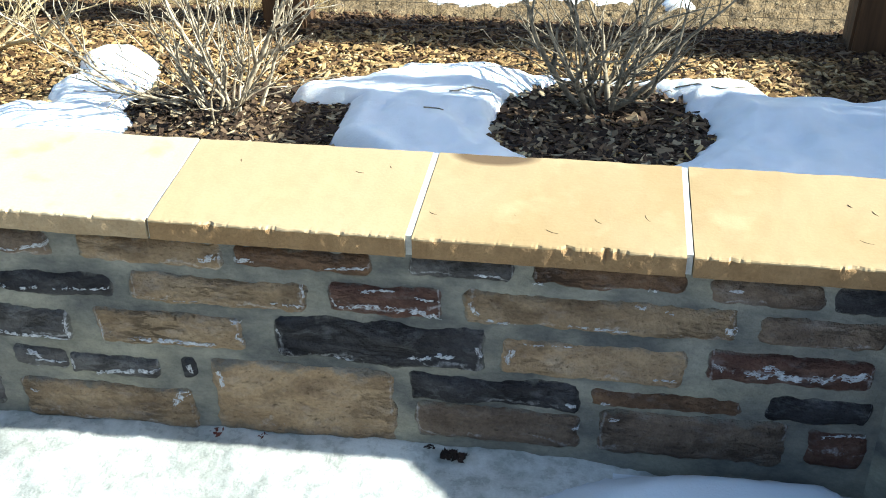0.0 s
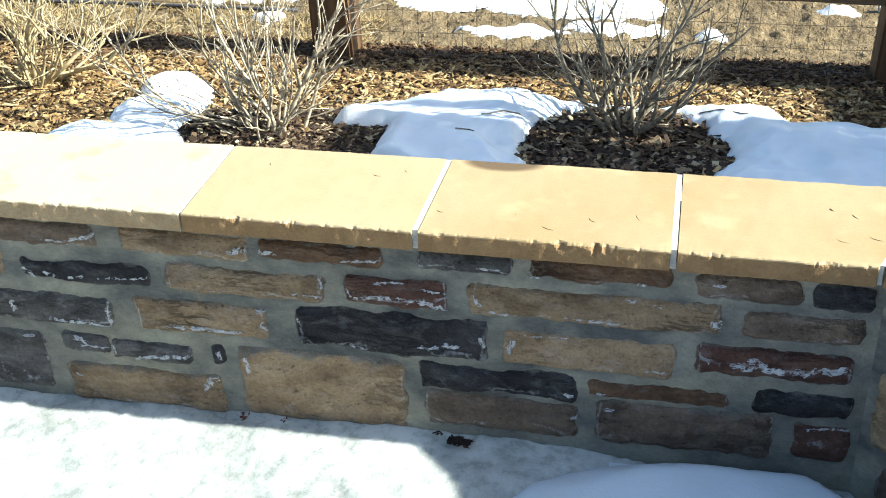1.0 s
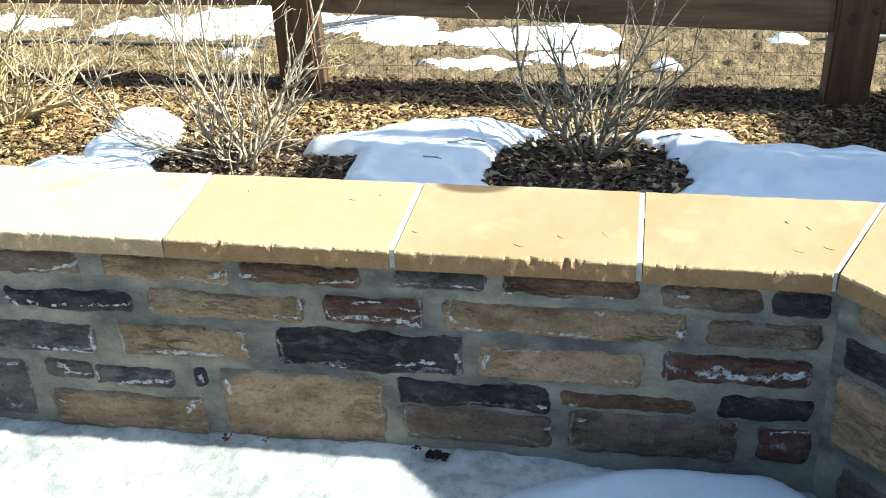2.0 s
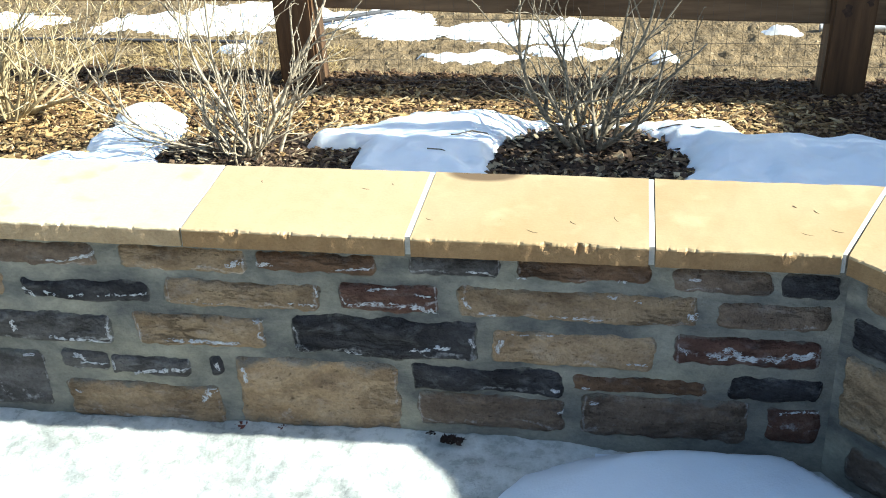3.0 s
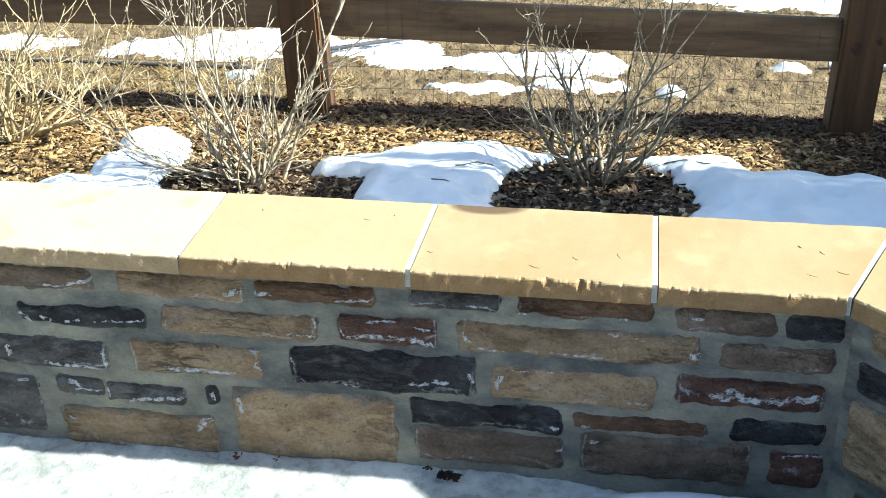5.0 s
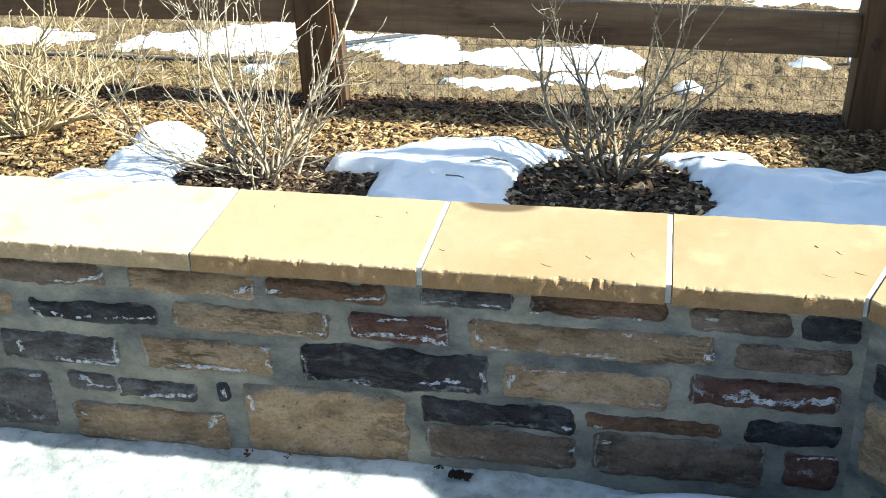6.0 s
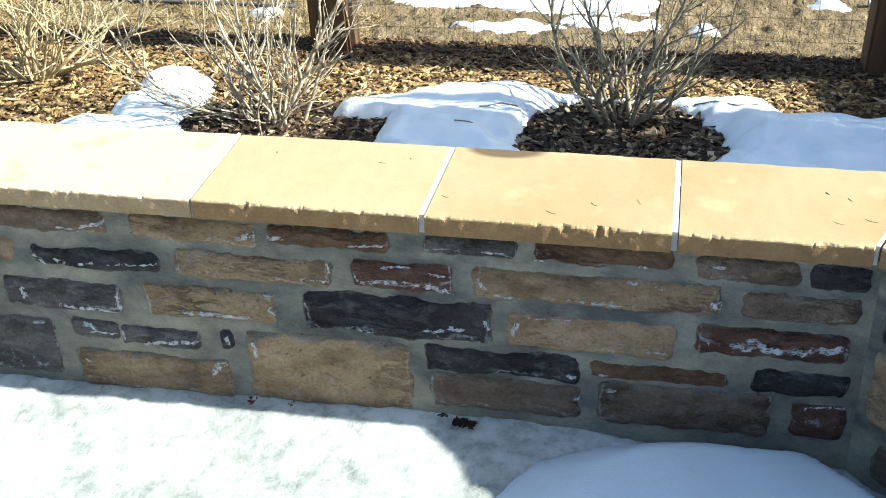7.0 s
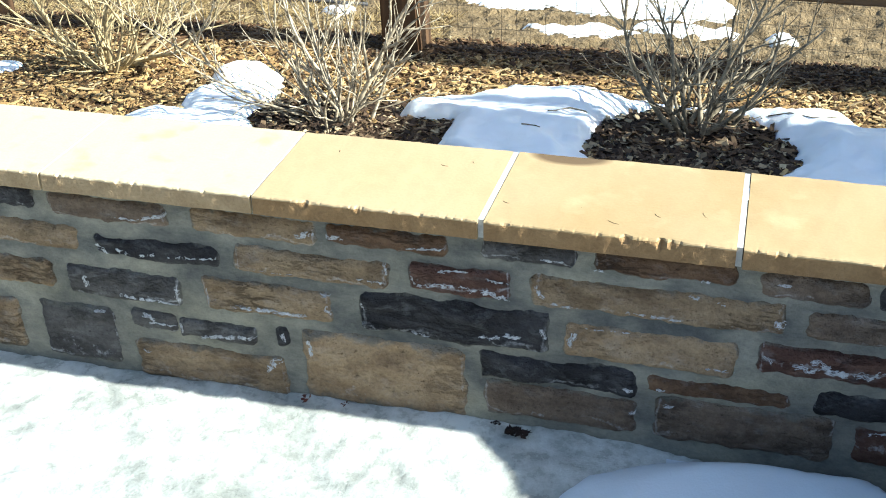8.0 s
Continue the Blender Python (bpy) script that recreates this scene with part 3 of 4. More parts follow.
def courses(parent, x0, x1):
    """Random rubble courses along a stretch of wall."""
    for z0, z1 in ((-0.14, -0.03), (0.0, 0.085), (0.115, 0.21), (0.245, 0.33), (0.36, 0.428)):
        x = x0 + random.uniform(0.0, 0.05)
        while x < x1 - 0.2:
            w = min(random.uniform(0.2, 0.55), x1 - x)
            stone(x, x + w - 0.04, z0, z1, random.choice((TAN, BUFF, GREYTAN, BROWN, RED, BLACK, SLATE)), parent)
            x += w


courses(wall, -3.98, -1.84)
courses(wing, 0.9, 3.58)


def capstone(x0, x1, parent, skew0=0.0, skew1=0.0, back=0.415, material=CAP):
    """A sawn slab with a rock-faced front edge; skew: how far its ends run to the right towards the back."""
    seed = random.uniform(0, 300)
    nx, ny = int((x1 - x0) / 0.005), 14
    verts, faces = [], []
    prof = [(0.0, zz, 1.0) for zz in (0.449, 0.458, 0.466, 0.473, 0.479, 0.485, 0.49, 0.494, 0.4975)] + [(0.002, TOP, 1.0), (0.008, TOP, 0.5)] + [(0.02 + (back - 0.02) * k / ny, TOP, 0.0) for k in range(ny + 1)] + [(back, 0.449, 0.0)]
    for y, z, f in prof:
        for i in range(nx + 1):
            u = i / nx
            x = x0 + (x1 - x0) * u + (skew0 + (skew1 - skew0) * u) * y / back
            yy, zz = y, z
            if f:
                deep = max(0.0, n3(x, seed, 4, 45) - 0.1) * 0.016 + max(0.0, n3(x, seed, 8, 110)) * 0.008
                for cx, cw, ch in ((0.43, 0.04, 0.024), (0.34, 0.02, 0.013), (-0.46, 0.022, 0.017), (-0.32, 0.02, 0.012), (0.93, 0.035, 0.013), (0.68, 0.022, 0.011)):
                    deep += ch * math.exp(-((x - cx) / cw) ** 2) * (0.8 + 0.5 * n3(x, seed, 6, 70)) * (parent is wall)
                below = TOP - z
                cut = max(0.0, deep - below) * (1 + 0.5 * n3(x, z, seed, 120))
                yy += f * (0.0022 * n3(x, z, seed, 40) + 0.002 * n3(x, z, seed, 9) + min(0.02, 0.75 * cut))
                zz -= 0.12 * min(deep, 0.01) * (z > 0.494)
            else:
                zz += 0.0016 * n3(x, y, seed, 5) + 0.0007 * n3(x, y, seed, 28)
                if y > back - 0.001:
                    yy += 0.005 * n3(x, seed, 2, 9) + 0.003 * n3(x, seed, 2, 40)
            verts.append((x, yy, zz))
    rows = len(prof)
    for r in range(rows - 1):
        for i in range(nx):
            a = r * (nx + 1) + i
            faces.append((a, a + 1, a + nx + 2, a + nx + 1))
    faces.append(tuple(r * (nx + 1) for r in range(rows - 1, -1, -1)))
    faces.append(tuple(r * (nx + 1) + nx for r in range(rows)))
    faces.append(tuple([i for i in range(nx, -1, -1)] + [(rows - 1) * (nx + 1) + i for i in range(nx + 1)]))
    me = mesh_of("capstone", verts, faces, material)
    me.materials.append(FRONT_EDGE_PALE if material is CAP_PALE else FRONT_EDGE)
    for poly in me.polygons[:nx * 7]:
        poly.material_index = 1
    part("capstone", me, parent)


def cap_joint(x, parent, skew=0.0, width=0.014):
    b = 0.412
    verts = [(x - width - 0.002, 0.011, 0.449), (x - 0.0025, 0.011, 0.449), (x - 0.0025 + skew, b, 0.449), (x - width - 0.002 + skew, b, 0.449)]
    verts += [(vx, vy, 0.4988) for vx, vy, _ in verts]
    me = mesh_of("mortar_joint", verts, [(0, 1, 5, 4), (1, 2, 6, 5), (2, 3, 7, 6), (3, 0, 4, 7), (4, 5, 6, 7)], JOINT)
    part("mortar_joint", me, parent, "pale cracked mortar joint")


MITRE = 0.415 * math.tan(radians(22.5))
CAPS = ((-4.0, -3.685), (-3.685, -3.07), (-3.07, -2.455), (-2.455, -1.84), (-1.84, -1.222), (-1.222, -0.607), (-0.607, 0.0), (0.0, 0.61), (0.61, CORNER))
for x0, x1 in CAPS:
    k0 = -0.014 if x0 < -0.1 else 0.0
    k1 = MITRE if x1 == CORNER else (-0.014 if x1 < -0.1 else 0.0)
    capstone(x0, x1 - (0.0162 if x1 > -0.1 else 0.0075), wall, k0, k1, material=CAP_PALE if x1 < -0.5 else CAP_MID if x1 < 0.1 else CAP)
    cap_joint(x1, wall, k1, 0.014 if x1 > -0.1 else 0.0045)
for k in range(6):
    capstone(0.6 * k, 0.6 * k + 0.587, wing, -MITRE if k == 0 else 0.0, 0.0)
    cap_joint(0.6 * k + 0.6, wing)

# ---- planting bed: snow, chips, leaves ----
def blob(x, y, cx, cy, rx, ry):
    return 1 - ((x - cx) / rx) ** 2 - ((y - cy) / ry) ** 2


def bank_h(x, y):
    """Height of the snow that lies along the back of the wall, melted out round the shrub."""
    wob = 0.15 * n3(x, y, 11, 4.5) + 0.1 * n3(x, y, 2, 13) + 0.07 * n3(x, y, 4, 32)
    top = 2.06 - 0.01 * step01((x - 0.1) / 0.4) - 0.11 * step01((x - 0.9) / 0.12) - 0.08 * max(0.0, x - 1.1)
    left = -0.55 if y < 1.69 else -0.78 + 0.36 * step01((y - 1.71) / 0.3)
    left += 0.18 * step01((1.42 - y) / 0.2)
    edge = min((top - y) / 0.13, (x - left) / 0.12, (2.3 + 0.3 * n3(y, 3, 0, 3) - x) / 0.3, (y - 0.5) / 0.1)
    bowl = blob(x, y, 0.385, 1.66, 0.39, 0.36)
    d = min(min(edge, 1.2) + wob * 0.45, -bowl * 0.75 + wob * 0.9)
    if d < 0:
        return None
    crest = 0.012 * max(0.0, blob(x, y, -0.27, 1.9, 0.3, 0.24)) + 0.02 * max(0.0, blob(x, y, -0.02, 1.75, 0.12, 0.3))
    return BED - 0.005 + 0.08 * min(1.0, d * 1.5) ** 0.55 + crest + (0.024 * n3(x, y, 6, 5) + 0.016 * n3(x, y, 1, 10) + 0.004 * n3(x, y, 1, 28)) * min(1, d * 3)


bank = tagged(new("snow_bank", heightfield("snow_bank", -0.95, 2.7, 0.45, 2.24, 0.014, bank_h, SNOW, BED - 0.01)), "melting snow bank on the mulch around a bare shrub", "snow", kind="stuff")


def patch_h(x, y):
    wob = 0.16 * n3(x, y, 21, 6) + 0.12 * n3(x, y, 2, 17) + 0.06 * n3(x, y, 4, 38)
    d = max(blob(x, y, -1.61, 2.0, 0.135, 0.16), blob(x, y, -1.54, 1.76, 0.19, 0.34), blob(x, y, -1.6, 1.4, 0.33, 0.2)) + wob
    if d < 0:
        return None
    return BED - 0.005 + 0.052 * min(1.0, d * 1.5) ** 0.6 + 0.018 * n3(x, y, 1, 9) + 0.006 * n3(x, y, 1, 24)


patch = tagged(new("snow_bank", heightfield("snow_bank", -2.2, -1.2, 1.0, 2.2, 0.014, patch_h, SNOW, BED - 0.01)), "small melting snow patch lying on wood chips", "snow", kind="stuff")


def crumb_h(x, y):
    d = max(blob(x, y, -2.75, 1.88, 0.1, 0.09), blob(x, y, -2.85, 1.82, 0.12, 0.06)) + 0.2 * n3(x, y, 4, 15)
    return None if d < 0 else BED - 0.005 + 0.03 * min(1.0, d * 1.5) ** 0.6


tagged(new("snow_bank", heightfield("snow_bank", -3.1, -2.5, 1.65, 2.1, 0.014, crumb_h, SNOW, BED - 0.01)), "last crumb of snow left on dark mulch", "snow", kind="stuff")


def scatter(name, count, place, size, material, curl=0.0):
    """Many small flat chips as one mesh."""
    verts, faces = [], []
    for _ in range(count):
        p = place()
        if p is None:
            continue
        ln, wd, th = size()
        m = Matrix.Translation(p) @ Euler((random.gauss(0, 0.27), random.gauss(0, 0.27), random.uniform(0, 6.283))).to_matrix().to_4x4()
        b = len(verts)
        t = random.uniform(0.5, 1.0)
        c = random.uniform(-curl, curl)
        for x, y, z in ((-ln, -wd, c), (ln, -wd * t, c), (ln, wd * t, -c), (-ln, wd, c), (-ln * 0.9, -wd * 0.8, th + c), (ln * 0.9, -wd * t * 0.8, th), (ln * 0.9, wd * t * 0.8, th - c), (-ln * 0.9, wd * 0.8, th + c)):
            verts.append(m @ Vector((x, y, z)))
        faces += [(b, b + 1, b + 5, b + 4), (b + 1, b + 2, b + 6, b + 5), (b + 2, b + 3, b + 7, b + 6), (b + 3, b, b + 4, b + 7), (b + 4, b + 5, b + 6, b + 7)]
    return mesh_of(name, verts, faces, material)


def chip_place():
    x, y = (random.uniform(-3.4, 2.4), random.uniform(1.25, 2.68)) if random.random() < 0.8 else (random.uniform(-5.1, 5.1), random.uniform(0.42, 2.68))
    if bank_h(x, y) is not None or patch_h(x, y) is not None or (blob(x, y, 0.385, 1.66, 0.39, 0.36) > 0 and random.random() < 0.95):
        return None
    return (x, y, mulch_h(x, y) + random.uniform(0.0, 0.014))


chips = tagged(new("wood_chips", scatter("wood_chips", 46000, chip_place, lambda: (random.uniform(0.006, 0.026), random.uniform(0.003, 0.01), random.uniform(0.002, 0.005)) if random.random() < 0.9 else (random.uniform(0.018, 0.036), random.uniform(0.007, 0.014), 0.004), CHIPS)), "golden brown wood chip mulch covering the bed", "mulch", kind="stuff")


def bowl_place():
    a, r = random.uniform(0, 6.283), random.random() ** 0.5
    x, y = 0.385 + 0.44 * r * math.cos(a), 1.66 + 0.4 * r * math.sin(a)
    if bank_h(x, y) is not None:
        return None
    return (x, y, mulch_h(x, y) + random.uniform(0.0, 0.02))


litter = tagged(new("leaf_litter", scatter("leaf_litter", 2600, bowl_place, lambda: (random.uniform(0.012, 0.03), random.uniform(0.006, 0.014), 0.0015), DEADLEAF, 0.006)), "dark leaf litter under the bare shrub", "leaf litter", kind="stuff")


def base_place():
    a, q = random.uniform(0, 6.283), random.random() ** 0.5
    x, y = -0.95 + 0.46 * q * math.cos(a), 1.55 + 0.28 * q * math.sin(a)
    if bank_h(x, y) is not None or patch_h(x, y) is not None:
        return None
    return (x, y, mulch_h(x, y) + random.uniform(0.004, 0.022))


# dark litter spread wide, so its colour also carries the shrub's shade
litter_2 = tagged(new("leaf_litter", scatter("leaf_litter", 3000, base_place, lambda: (random.uniform(0.012, 0.034), random.uniform(0.006, 0.014), 0.0015), DEADLEAF, 0.006)), "dark leaf litter, partly standing in for shade, at the pale shrub's foot", "leaf litter", kind="stuff")


def clod_place():
    x, y = random.uniform(-3.2, 3.4), random.uniform(2.62, 5.2)
    return (x, y, dirt_h(x, y) - 0.002)


def clods_mesh(count):
    verts, faces = [], []
    for _ in range(count):
        p = Vector(clod_place())
        r = random.uniform(0.003, 0.011) * (1 if random.random() < 0.93 else 1.8)
        b = len(verts)
        for d in ((1, 0, 0.1), (0, 1, 0), (-1, 0, 0.1), (0, -1, 0), (0, 0, 0.6), (0, 0, -0.5)):
            verts.append(p + Vector(d) * r * random.uniform(0.6, 1.3))
        for i in range(4):
            faces += [(b + i, b + (i + 1) % 4, b + 4), (b + (i + 1) % 4, b + i, b + 5)]
    return mesh_of("dirt_clods", verts, faces, CLODS)


clods = tagged(new("dirt_clods", clods_mesh(11000)), "dry tan clods strewn over bare dirt", "dirt", kind="stuff")


def far_snow(shapes, label, z=0.011):
    def h(x, y):
        wob = 0.5 * n3(x, y * 1.6, 31, 3.5) + 0.3 * n3(x, y * 1.6, 5, 10) + 0.15 * n3(x, y, 5, 25)
        d = max(blob(x, y, *s) for s in shapes) + wob - 0.2
        return None if d < 0 else dirt_h(x, y) + 0.004 + z * min(1.0, d * 2) ** 0.6
    xs, ys = [s[0] - s[2] * 1.3 for s in shapes] + [s[0] + s[2] * 1.3 for s in shapes], [s[1] - s[3] * 1.4 for s in shapes] + [s[1] + s[3] * 1.4 for s in shapes]
    return tagged(new("snow_patch", heightfield("snow_patch", min(xs), max(xs), min(ys), max(ys), 0.025, h, SNOWFAR, BED - 0.02)), label, "snow", "snow patches beyond the fence", "stuff")


far_snow(((-1.0, 3.62, 0.5, 0.2), (-0.72, 3.42, 0.32, 0.16)), "thin grey slushy snow on dirt beyond the fence", 0.006)
far_snow(((-0.05, 3.42, 0.5, 0.2), (0.25, 3.4, 0.28, 0.26)), "thin bright snow patch on dirt beyond the fence", 0.02)
far_snow(((-0.25, 2.97, 0.3, 0.1), (0.25, 3.08, 0.25, 0.13)), "grey slushy snow strip on the dirt", 0.006)
far_snow(((-1.85, 3.5, 0.6, 0.24), (-1.6, 3.72, 0.5, 0.22), (-2.3, 3.42, 0.25, 0.1)), "thin bright snow patch on straw-strewn dirt")
far_snow(((-3.1, 3.52, 0.4, 0.2),), "thin snow patch near the dry shrub")
far_snow(((0.7, 2.99, 0.075, 0.07),), "small lump of leftover snow", 0.02)
far_snow(((1.33, 3.45, 0.11, 0.05),), "small lump of leftover snow by a pipe", 0.02)
far_snow(((-1.52, 3.04, 0.1, 0.08),), "small lump of leftover snow", 0.02)
far_snow(((1.6, 5.15, 1.2, 0.5),), "broad snow patch far behind the fence")


# ---- fence ----
fence = tagged(new("fence"), "stained timber post and rail fence with welded wire mesh", "fence")
FY = 2.53


def post_mesh(h, w):
    bm = bmesh.new()
    bmesh.ops.create_cube(bm, size=1.0, matrix=Matrix.LocRotScale((0, 0, h / 2), None, (w, w, h)))
    bmesh.ops.subdivide_edges(bm, edges=[e for e in bm.edges if abs(e.verts[0].co.z - e.verts[1].co.z) > 0.1], cuts=8)
    bmesh.ops.bevel(bm, geom=[e for e in bm.edges if abs(e.verts[0].co.z - e.verts[1].co.z) > 0.05], offset=0.012, segments=2, affect="EDGES")
    for v in bm.verts:
        v.co.x += 0.004 * n3(v.co.x, v.co.y, v.co.z, 4)
        v.co.y += 0.004 * n3(v.co.y, v.co.x, v.co.z + 3, 4)
    me = bpy.data.meshes.new("post")
    bm.to_mesh(me)
    bm.free()
    me.materials.append(POSTW)
    return me


POST = post_mesh(1.36, 0.187)
for x, y, lean in ((-3.3, 2.57, 0.0), (-1.005, 2.56, 0.03), (1.465, 2.565, -0.022), (3.85, 2.565, 0.0)):
    p = part("post", POST, fence)
    p.matrix_world = pose(x, y, -0.04, 0, -math.degrees(lean), 0)
    for kz, kx, kr in ((0.43, -0.03, 0.024), (0.47, 0.06, 0.016)) if x > 0 else ((0.75, 0.02, 0.02),):
        verts, faces = [], []
        ring = [Vector((kx + kr * (0.8 + 0.35 * math.sin(2.3 * q + kz * 9)) * math.cos(q * 0.4488), -0.0938, kz + kr * 1.25 * math.sin(q * 0.4488))) for q in range(14)]
        verts = ring + [v + Vector((0, 0.01, 0)) for v in ring]
        faces = [tuple(range(14))] + [(q, (q + 1) % 14, 14 + (q + 1) % 14, 14 + q) for q in range(14)]
        k = part("knot", mesh_of("knot", verts, faces, KNOT), p, "dark round knot")


def rail(x0, x1, z0, z1, h):
    """A board between two posts, its top and bottom wavering a little; z0, z1: its lower edge at the ends."""
    n = 26
    verts, faces = [], []
    for i in range(n + 1):
        u = i / n
        x, z = x0 + (x1 - x0) * u, z0 + (z1 - z0) * u
        a, b = 0.004 * n3(x, z, 4, 3), 0.004 * n3(x, z, 9, 3)
        for yy, zz in ((0.0, z + a + 0.006), (0.006, z + a), (0.04, z + a), (0.045, z + a + 0.006), (0.045, z + h + b - 0.006), (0.04, z + h + b), (0.006, z + h + b), (0.0, z + h + b - 0.006)):
            verts.append((x, FY + yy, zz))
    for i in range(n):
        for s in range(8):
            q = (s + 1) % 8
            faces.append((i * 8 + s, i * 8 + q, (i + 1) * 8 + q, (i + 1) * 8 + s))
    faces += [tuple(range(8)), tuple(n * 8 + s for s in range(8))]
    part("rail", mesh_of("rail", verts, faces, WOOD), fence)


for x0, x1, z0, z1 in ((-3.22, -1.1, 0.385, 0.397), (-0.95, 1.38, 0.368, 0.314), (1.54, 3.77, 0.31, 0.29)):
    rail(x0, x1, z0, z1, 0.188)
    rail(x0, x1, z0 + 0.62, z1 + 0.62, 0.188)


def mesh_panel(x0, x1):
    verts, faces = [], []
    n = int((x1 - x0) / 0.068)
    for i in range(n + 1):
        x = x0 + 0.068 * i
        tube(verts, faces, [Vector((x + 0.004 * n3(x, k, 0, 3), FY - 0.006 + 0.006 * n3(x, k, 5, 2), 0.01 + k * 0.13)) for k in range(9)], [0.0011] * 9, 4)
    for k in range(11):
        z = 0.025 + k * 0.1
        tube(verts, faces, [Vector((x0 + (x1 - x0) * j / 12, FY - 0.009, z + 0.006 * n3(j, k, 1, 0.7))) for j in range(13)], [0.0011] * 13, 4)
    part("wire_mesh", mesh_of("wire_mesh", verts, faces, WIRE), fence, "rusty welded wire mesh")


for x0, x1 in ((-3.25, -1.12), (-0.95, 1.37), (1.55, 3.78)):
    mesh_panel(x0, x1)

# unseen boards added beyond the view to cast shade on the snow and mulch
screen = tagged(new("shade_screen"), "unseen uneven boards added to shade the bed", "screen")
part("panel", box_mesh("panel", 2.75, 2.81, 1.2, 1.76, -0.04, 2.08, WOOD, 0.006), screen)
part("panel", box_mesh("panel", 2.752, 2.808, 1.762, 1.812, -0.04, 1.3, WOOD, 0.006), screen)
part("panel", box_mesh("panel", 2.75, 2.81, 1.814, 1.91, -0.04, 2.0, WOOD, 0.006), screen)
part("panel", box_mesh("panel", 2.752, 2.808, 1.912, 2.366, -0.04, 0.96, WOOD, 0.006), screen)
# tall unseen post added to widen the shade along the fence foot
part("post", box_mesh("post", 2.7, 2.86, 2.37, 2.54, -0.04, 2.25, POSTW, 0.012), screen)


# ---- pipes on the dirt ----
def hose(pts, r, material, name, label):
    verts, faces = [], []
    tube(verts, faces, [Vector(p) for p in pts], [r] * len(pts), 8)
    tagged(new(name, mesh_of(name, verts, faces, material, True)), label, name)


hose([(-3.4 + 0.2 * i, 3.12 + 0.02 * n3(i, 0, 0, 0.6), 0.012 + 0.004 * n3(i, 3, 0, 0.9)) for i in range(11)], 0.01, HOSE, "hose", "dark rubber hose lying on the dirt")
hose([(1.5 + 0.22 * i, 3.46 + 0.01 * i, 0.022) for i in range(9)], 0.022, PIPE, "pipe", "pale grey plastic pipe lying on the dirt")


# ---- shrubs ----
def shrub(x, y, stems, height, spread, material, label, seed, lean=0.0, thick=0.009, low=10, arch=0.0, foot=0.07):
    """A leafless shrub: each stem with its side shoots and buds is one part."""
    rng = random.Random(seed)
    root = tagged(new("bare_shrub"), label, "shrub", "bare shrubs in the bed")
    root.location = (x, y, BED)

    def grow(verts, faces, p, d, length, r, depth):
        n = max(3, int(length / 0.045))
        pts, rad = [p.copy()], [r]
        turn = rng.uniform(0, 6.283)
        for i in range(n):
            bend = 0.32 if rng.random() < 0.24 else 0.06
            rise = 0.05 if depth == 0 else 0.08
            d = (d + Vector((rng.gauss(0, bend), rng.gauss(0, bend), rng.gauss(rise, bend * 0.6)))).normalized()
            p = p + d * (length / n)
            pts.append(p.copy())
            node = 1.25 if rng.random() < 0.35 else 1.0
            rad.append(max(0.0014, r * (1 - 0.74 * (i + 1) / n)) * node)
            turn += 2.4
            side = d.orthogonal().normalized()
            side.rotate(Matrix.Rotation(turn + rng.uniform(-0.5, 0.5), 3, d))
            if depth < 2 and i > 0 and rng.random() < (0.5 if depth == 0 else 0.26):
                nd = (d + side * rng.uniform(0.45, 0.95)).normalized()
                grow(verts, faces, p.copy(), nd, length * rng.uniform(0.22, 0.6) * (1 - 0.4 * i / n), rad[-1] * 0.72, depth + 1)
            elif rng.random() < 0.5:
                # a short spur ending in a bud
                q = p + (d * 0.6 + side).normalized() * rng.uniform(0.006, 0.016)
                tube(verts, faces, [p.copy(), q, q + d * 0.005], [rad[-1] * 0.6, 0.0026, 0.0008], 4)
        tube(verts, faces, pts, rad, 6 if depth == 0 else 5)

    for k in range(stems):
        a = 6.283 * k / stems + rng.uniform(-0.4, 0.4)
        tilt = rng.uniform(0.08, 1.0) * spread
        d = Vector((math.cos(a) * tilt + lean, math.sin(a) * tilt * 0.7, 1.0 - arch * rng.random())).normalized()
        verts, faces = [], []
        o = rng.uniform(0.01, foot)
        start = Vector((math.cos(a) * o, math.sin(a) * o, -0.02))
        length = height * rng.uniform(0.45, 1.12)
        grow(verts, faces, start, d, length, thick * rng.uniform(0.5, 0.95) * (0.6 + 0.5 * length / height), 0)
        part("stem", mesh_of("stem", verts, faces, material, True), root)
    for k in range(low):
        a = rng.uniform(0, 6.283)
        verts, faces = [], []
        o, h = rng.uniform(0.02, foot * 1.3), rng.uniform(0.0, 0.2)
        p = Vector((math.cos(a) * (o + 0.5 * h), math.sin(a) * (o + 0.4 * h), h + 0.01))
        grow(verts, faces, p, Vector((math.cos(a), math.sin(a) * 0.8, rng.uniform(0.02, 0.6))), rng.uniform(0.18, 0.42), 0.0038, 1)
        part("stem", mesh_of("stem", verts, faces, material, True), root)
    return root


shrub(-1.0, 1.6, 17, 0.98, 1.1, BARK, "leafless pale-stemmed shrub rising from wood chips", 4, thick=0.0115, low=18, foot=0.13)
shrub(0.38, 1.84, 11, 0.88, 1.6, BARK_DARK, "leafless grey-stemmed shrub in a ring of melted snow", 12, thick=0.014, low=26, arch=0.5, foot=0.07)
shrub(-2.25, 1.96, 17, 0.76, 1.4, BARK_STRAW, "leafless straw-coloured shrub on wood chips by the fence", 17, thick=0.0115, low=16)


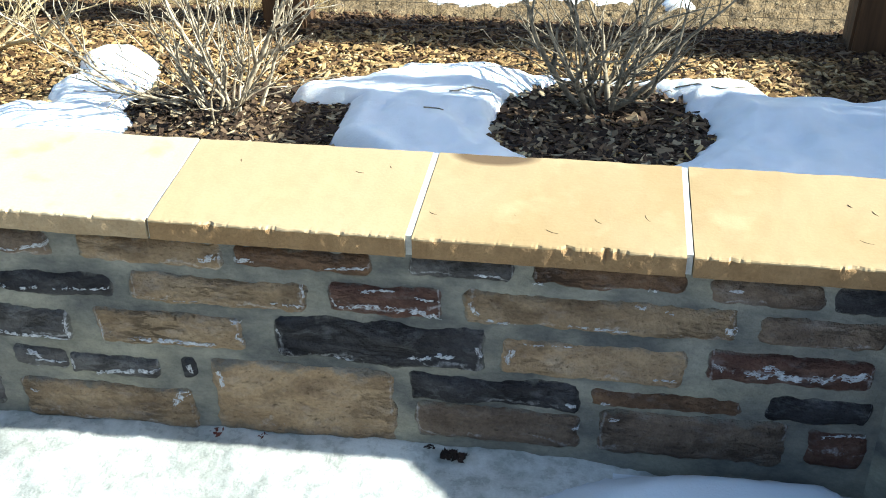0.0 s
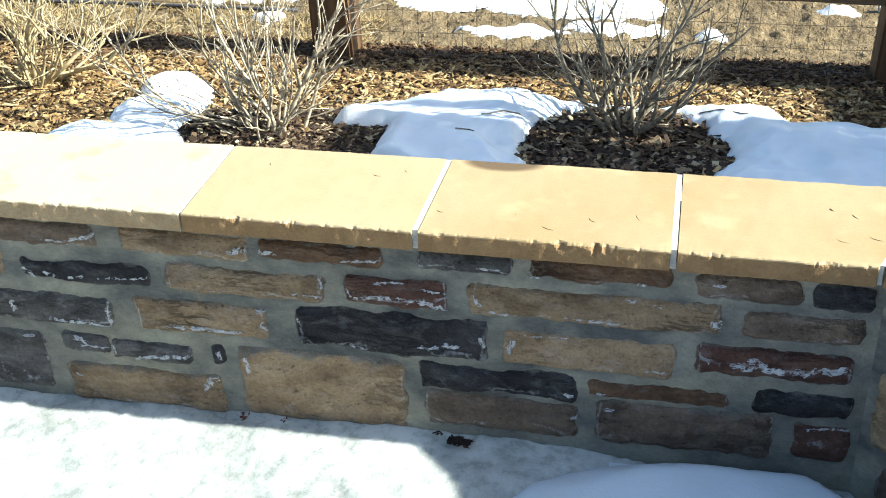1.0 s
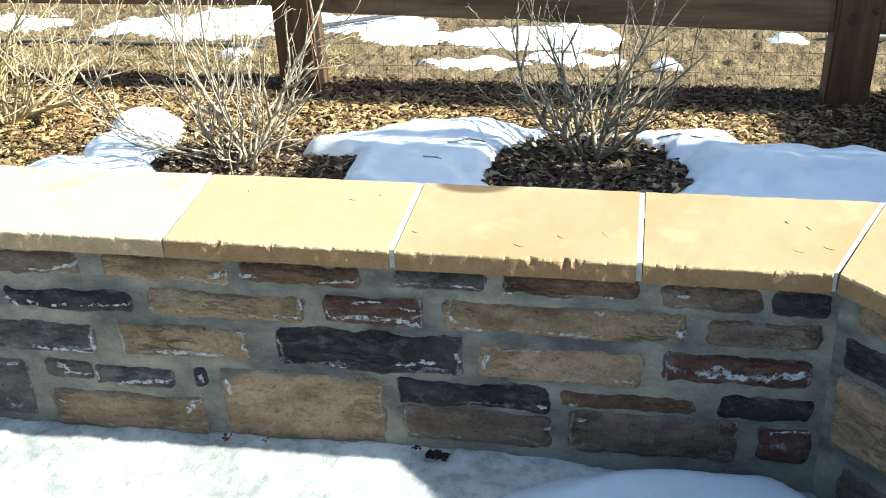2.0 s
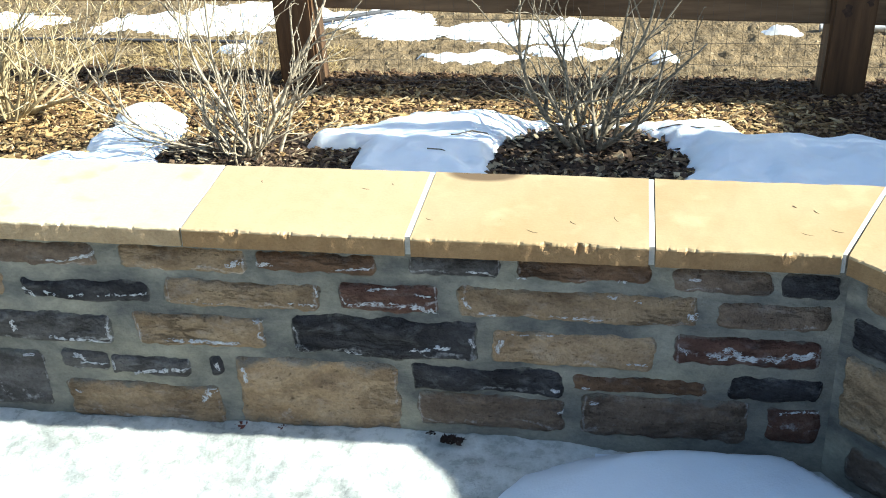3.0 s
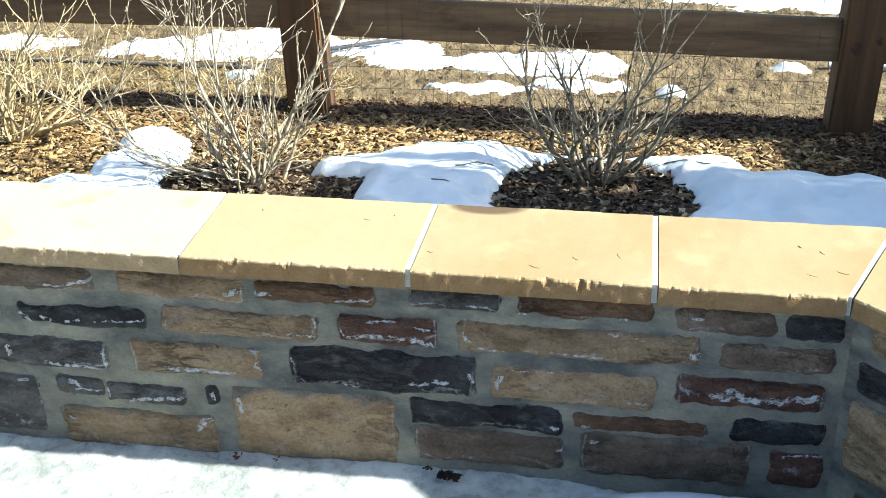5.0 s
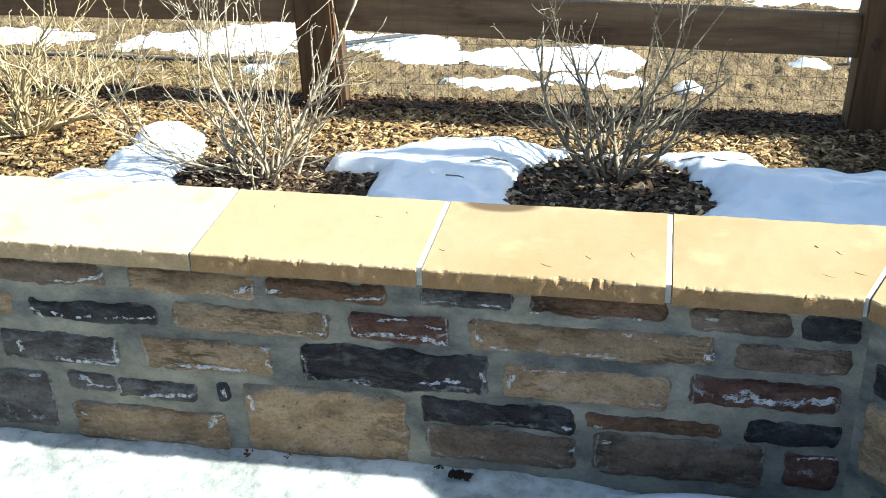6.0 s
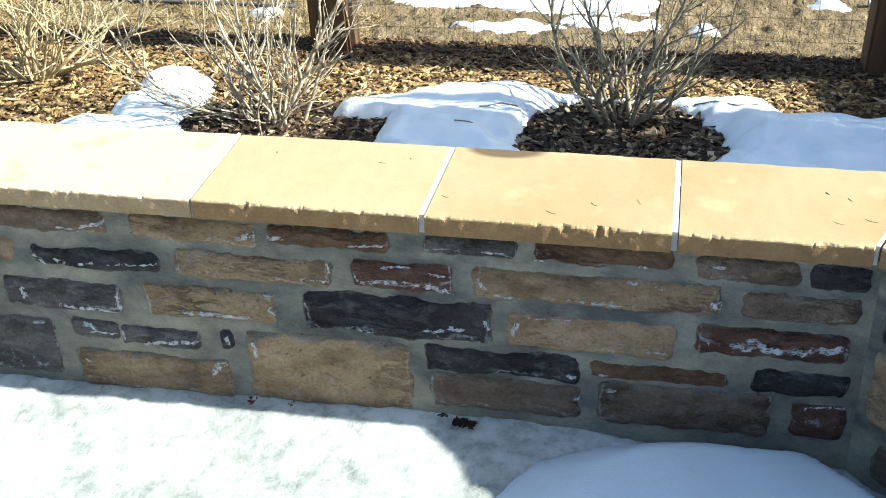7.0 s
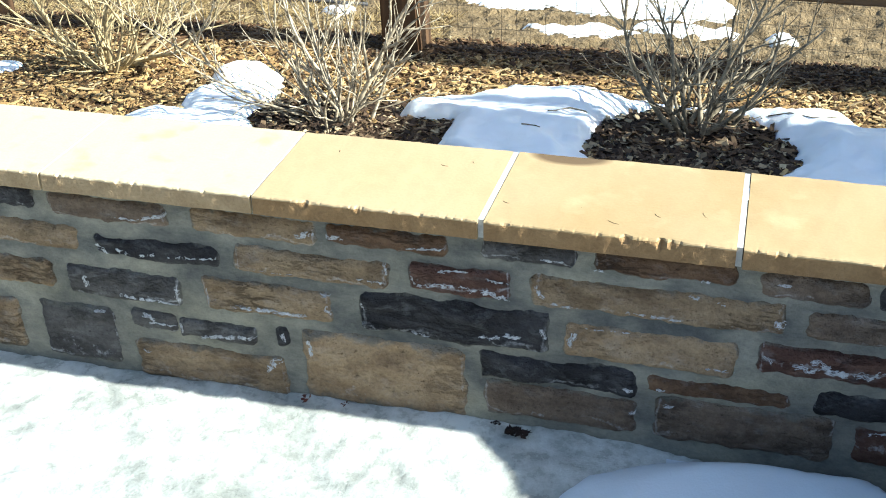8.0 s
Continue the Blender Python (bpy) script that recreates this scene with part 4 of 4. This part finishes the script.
# ---- small things ----
def grass_mesh(count):
    verts, faces = [], []
    for _ in range(count):
        cx, cy = random.uniform(-3.3, 1.2), random.uniform(2.5, 3.1) if random.random() < 0.7 else random.uniform(2.3, 4.0)
        if cx > -0.9 and (random.random() < 0.7 or cy > 2.7):
            continue
        for _b in range(7):
            a, l, o = random.uniform(0, 6.283), random.uniform(0.02, 0.07), random.uniform(0, 0.03)
            p = Vector((cx + math.cos(a) * o, cy + math.sin(a) * o, BED - 0.01))
            q = p + Vector((math.cos(a) * l * 0.8, math.sin(a) * l * 0.8, l * random.uniform(0.15, 0.8)))
            w = Vector((-math.sin(a), math.cos(a), 0)) * 0.0018
            b = len(verts)
            verts += [p - w, p + w, q + w * 0.3, q - w * 0.3, p + Vector((0, 0, -0.003)), q + Vector((0, 0, -0.003))]
            faces += [(b, b + 1, b + 2, b + 3), (b + 1, b + 4, b + 5, b + 2), (b + 4, b, b + 3, b + 5)]
    return mesh_of("dry_grass", verts, faces, STRAW)


tagged(new("dry_grass", grass_mesh(1500)), "bleached dry grass at the foot of the fence", "grass", kind="stuff")


def twig(pts, r, label, material=BARK_DARK):
    verts, faces = [], []
    tube(verts, faces, [Vector(p) for p in pts], [r * (1 - 0.5 * i / len(pts)) for i in range(len(pts))], 5)
    tagged(new("twig", mesh_of("twig", verts, faces, material, True)), label, "twig")


def on_bank(x, y):
    return (x, y, (bank_h(x, y) or BED) + 0.003)


twig([on_bank(-0.24, 1.56), on_bank(-0.215, 1.565), on_bank(-0.185, 1.56), on_bank(-0.17, 1.57)], 0.003, "short dark twig lying on the snow")

twig([on_bank(0.03, 1.79), on_bank(-0.03, 1.77), on_bank(-0.09, 1.77), on_bank(-0.14, 1.73), on_bank(-0.17, 1.72)], 0.004, "thin dark twig reaching out over the snow")
twig([on_bank(0.66, 1.97), on_bank(0.74, 1.95), on_bank(0.82, 1.9), on_bank(0.9, 1.9), on_bank(0.95, 1.93)], 0.003, "thin curved twig lying on the snow edge")
twig([(x, y, (patch_h(x, y) or BED) + 0.004) for x, y in ((-1.75, 1.9), (-1.66, 1.84), (-1.57, 1.82), (-1.47, 1.84), (-1.38, 1.8))], 0.0025, "thin dark twig across the small snow patch")


def debris(x, y, z, r, count, label, material=LEAF):
    verts, faces = [], []
    for _ in range(count * 4):
        b = len(verts)
        q = random.random() ** 0.7
        a = random.uniform(0, 6.283)
        c = Vector((x + r * q * math.cos(a), y + r * q * 0.6 * math.sin(a), z + r * 0.5 * (1 - q) * random.random()))
        m = Euler((random.uniform(-0.7, 0.7), random.uniform(-0.7, 0.7), random.uniform(0, 6.283))).to_matrix()
        k = r * random.uniform(0.25, 0.5)
        for d in ((1, 0.1, 0.15), (0.1, 0.5, 0), (-1, 0, 0.15), (0, -0.55, 0), (0, 0, 0.14), (0, 0, -0.1)):
            verts.append(c + m @ (Vector(d) * k * random.uniform(0.7, 1.2)))
        for i in range(4):
            faces += [(b + i, b + (i + 1) % 4, b + 4), (b + (i + 1) % 4, b + i, b + 5)]
    tagged(new("leaf_clump", mesh_of("leaf_clump", verts, faces, material)), label, "leaf clump")


debris(0.09, -0.01, -0.115, 0.03, 14, "dark wet leaf clump on the ice by the wall")
debris(0.03, 0.01, -0.11, 0.014, 6, "small dark leaf crumb on the ice")
debris(-0.525, 0.015, -0.13, 0.026, 2, "reddish dead leaf at the foot of the wall", REDLEAF)
debris(-0.4, 0.012, -0.125, 0.015, 2, "small reddish leaf crumb at the foot of the wall", REDLEAF)

# ---- hairline chips in the cap slabs ----
CRACK = plain_mat("crack_shadow", (0.07, 0.045, 0.025), (0.12, 0.08, 0.045), 30.0)


def crack(x, y, turn, length):
    verts, faces = [], []
    pts = [Vector((x + math.cos(turn + 0.16 * k) * length * (k - 1.5) / 3, y + math.sin(turn + 0.16 * k) * length * (k - 1.5) / 3, TOP - 0.0006)) for k in range(4)]
    tube(verts, faces, pts, [0.0006, 0.0013, 0.0011, 0.0005], 6)
    part("crack", mesh_of("crack", verts, faces, CRACK), wall, "short dark crack")


for x, y, turn, length in ((-0.178, 0.285, 2.6, 0.03), (-0.107, 0.321, 1.8, 0.02), (0.03, 0.111, 2.4, 0.03), (0.22, 0.121, 2.2, 0.035), (0.298, 0.066, 2.3, 0.05), (0.4, 0.123, 2.0, 0.03),
                           (0.509, 0.15, 1.7, 0.05), (0.965, 0.266, 1.9, 0.02), (1.015, 0.238, 1.8, 0.03), (0.977, 0.106, 2.4, 0.045), (1.052, 0.129, 2.4, 0.04), (-0.483, 0.312, 1.6, 0.02)):
    crack(x, y, turn - 3.1, length * 0.8)
# thin dark tube drawn as a slanting line across the far snow
hose([(-1.3 + 0.11 * i, 3.33 + 0.075 * i + 0.01 * n3(i, 1, 0, 0.8), 0.035) for i in range(6)], 0.012, HOSE, "hose", "thin dark tube lying slantwise across thin snow")

# ---- the plan brought to its true size ----
for ob in scene.objects:
    if ob.parent is None and ob.type in ("MESH", "EMPTY"):
        ob.matrix_basis = Matrix.Scale(UNIT, 4) @ ob.matrix_basis
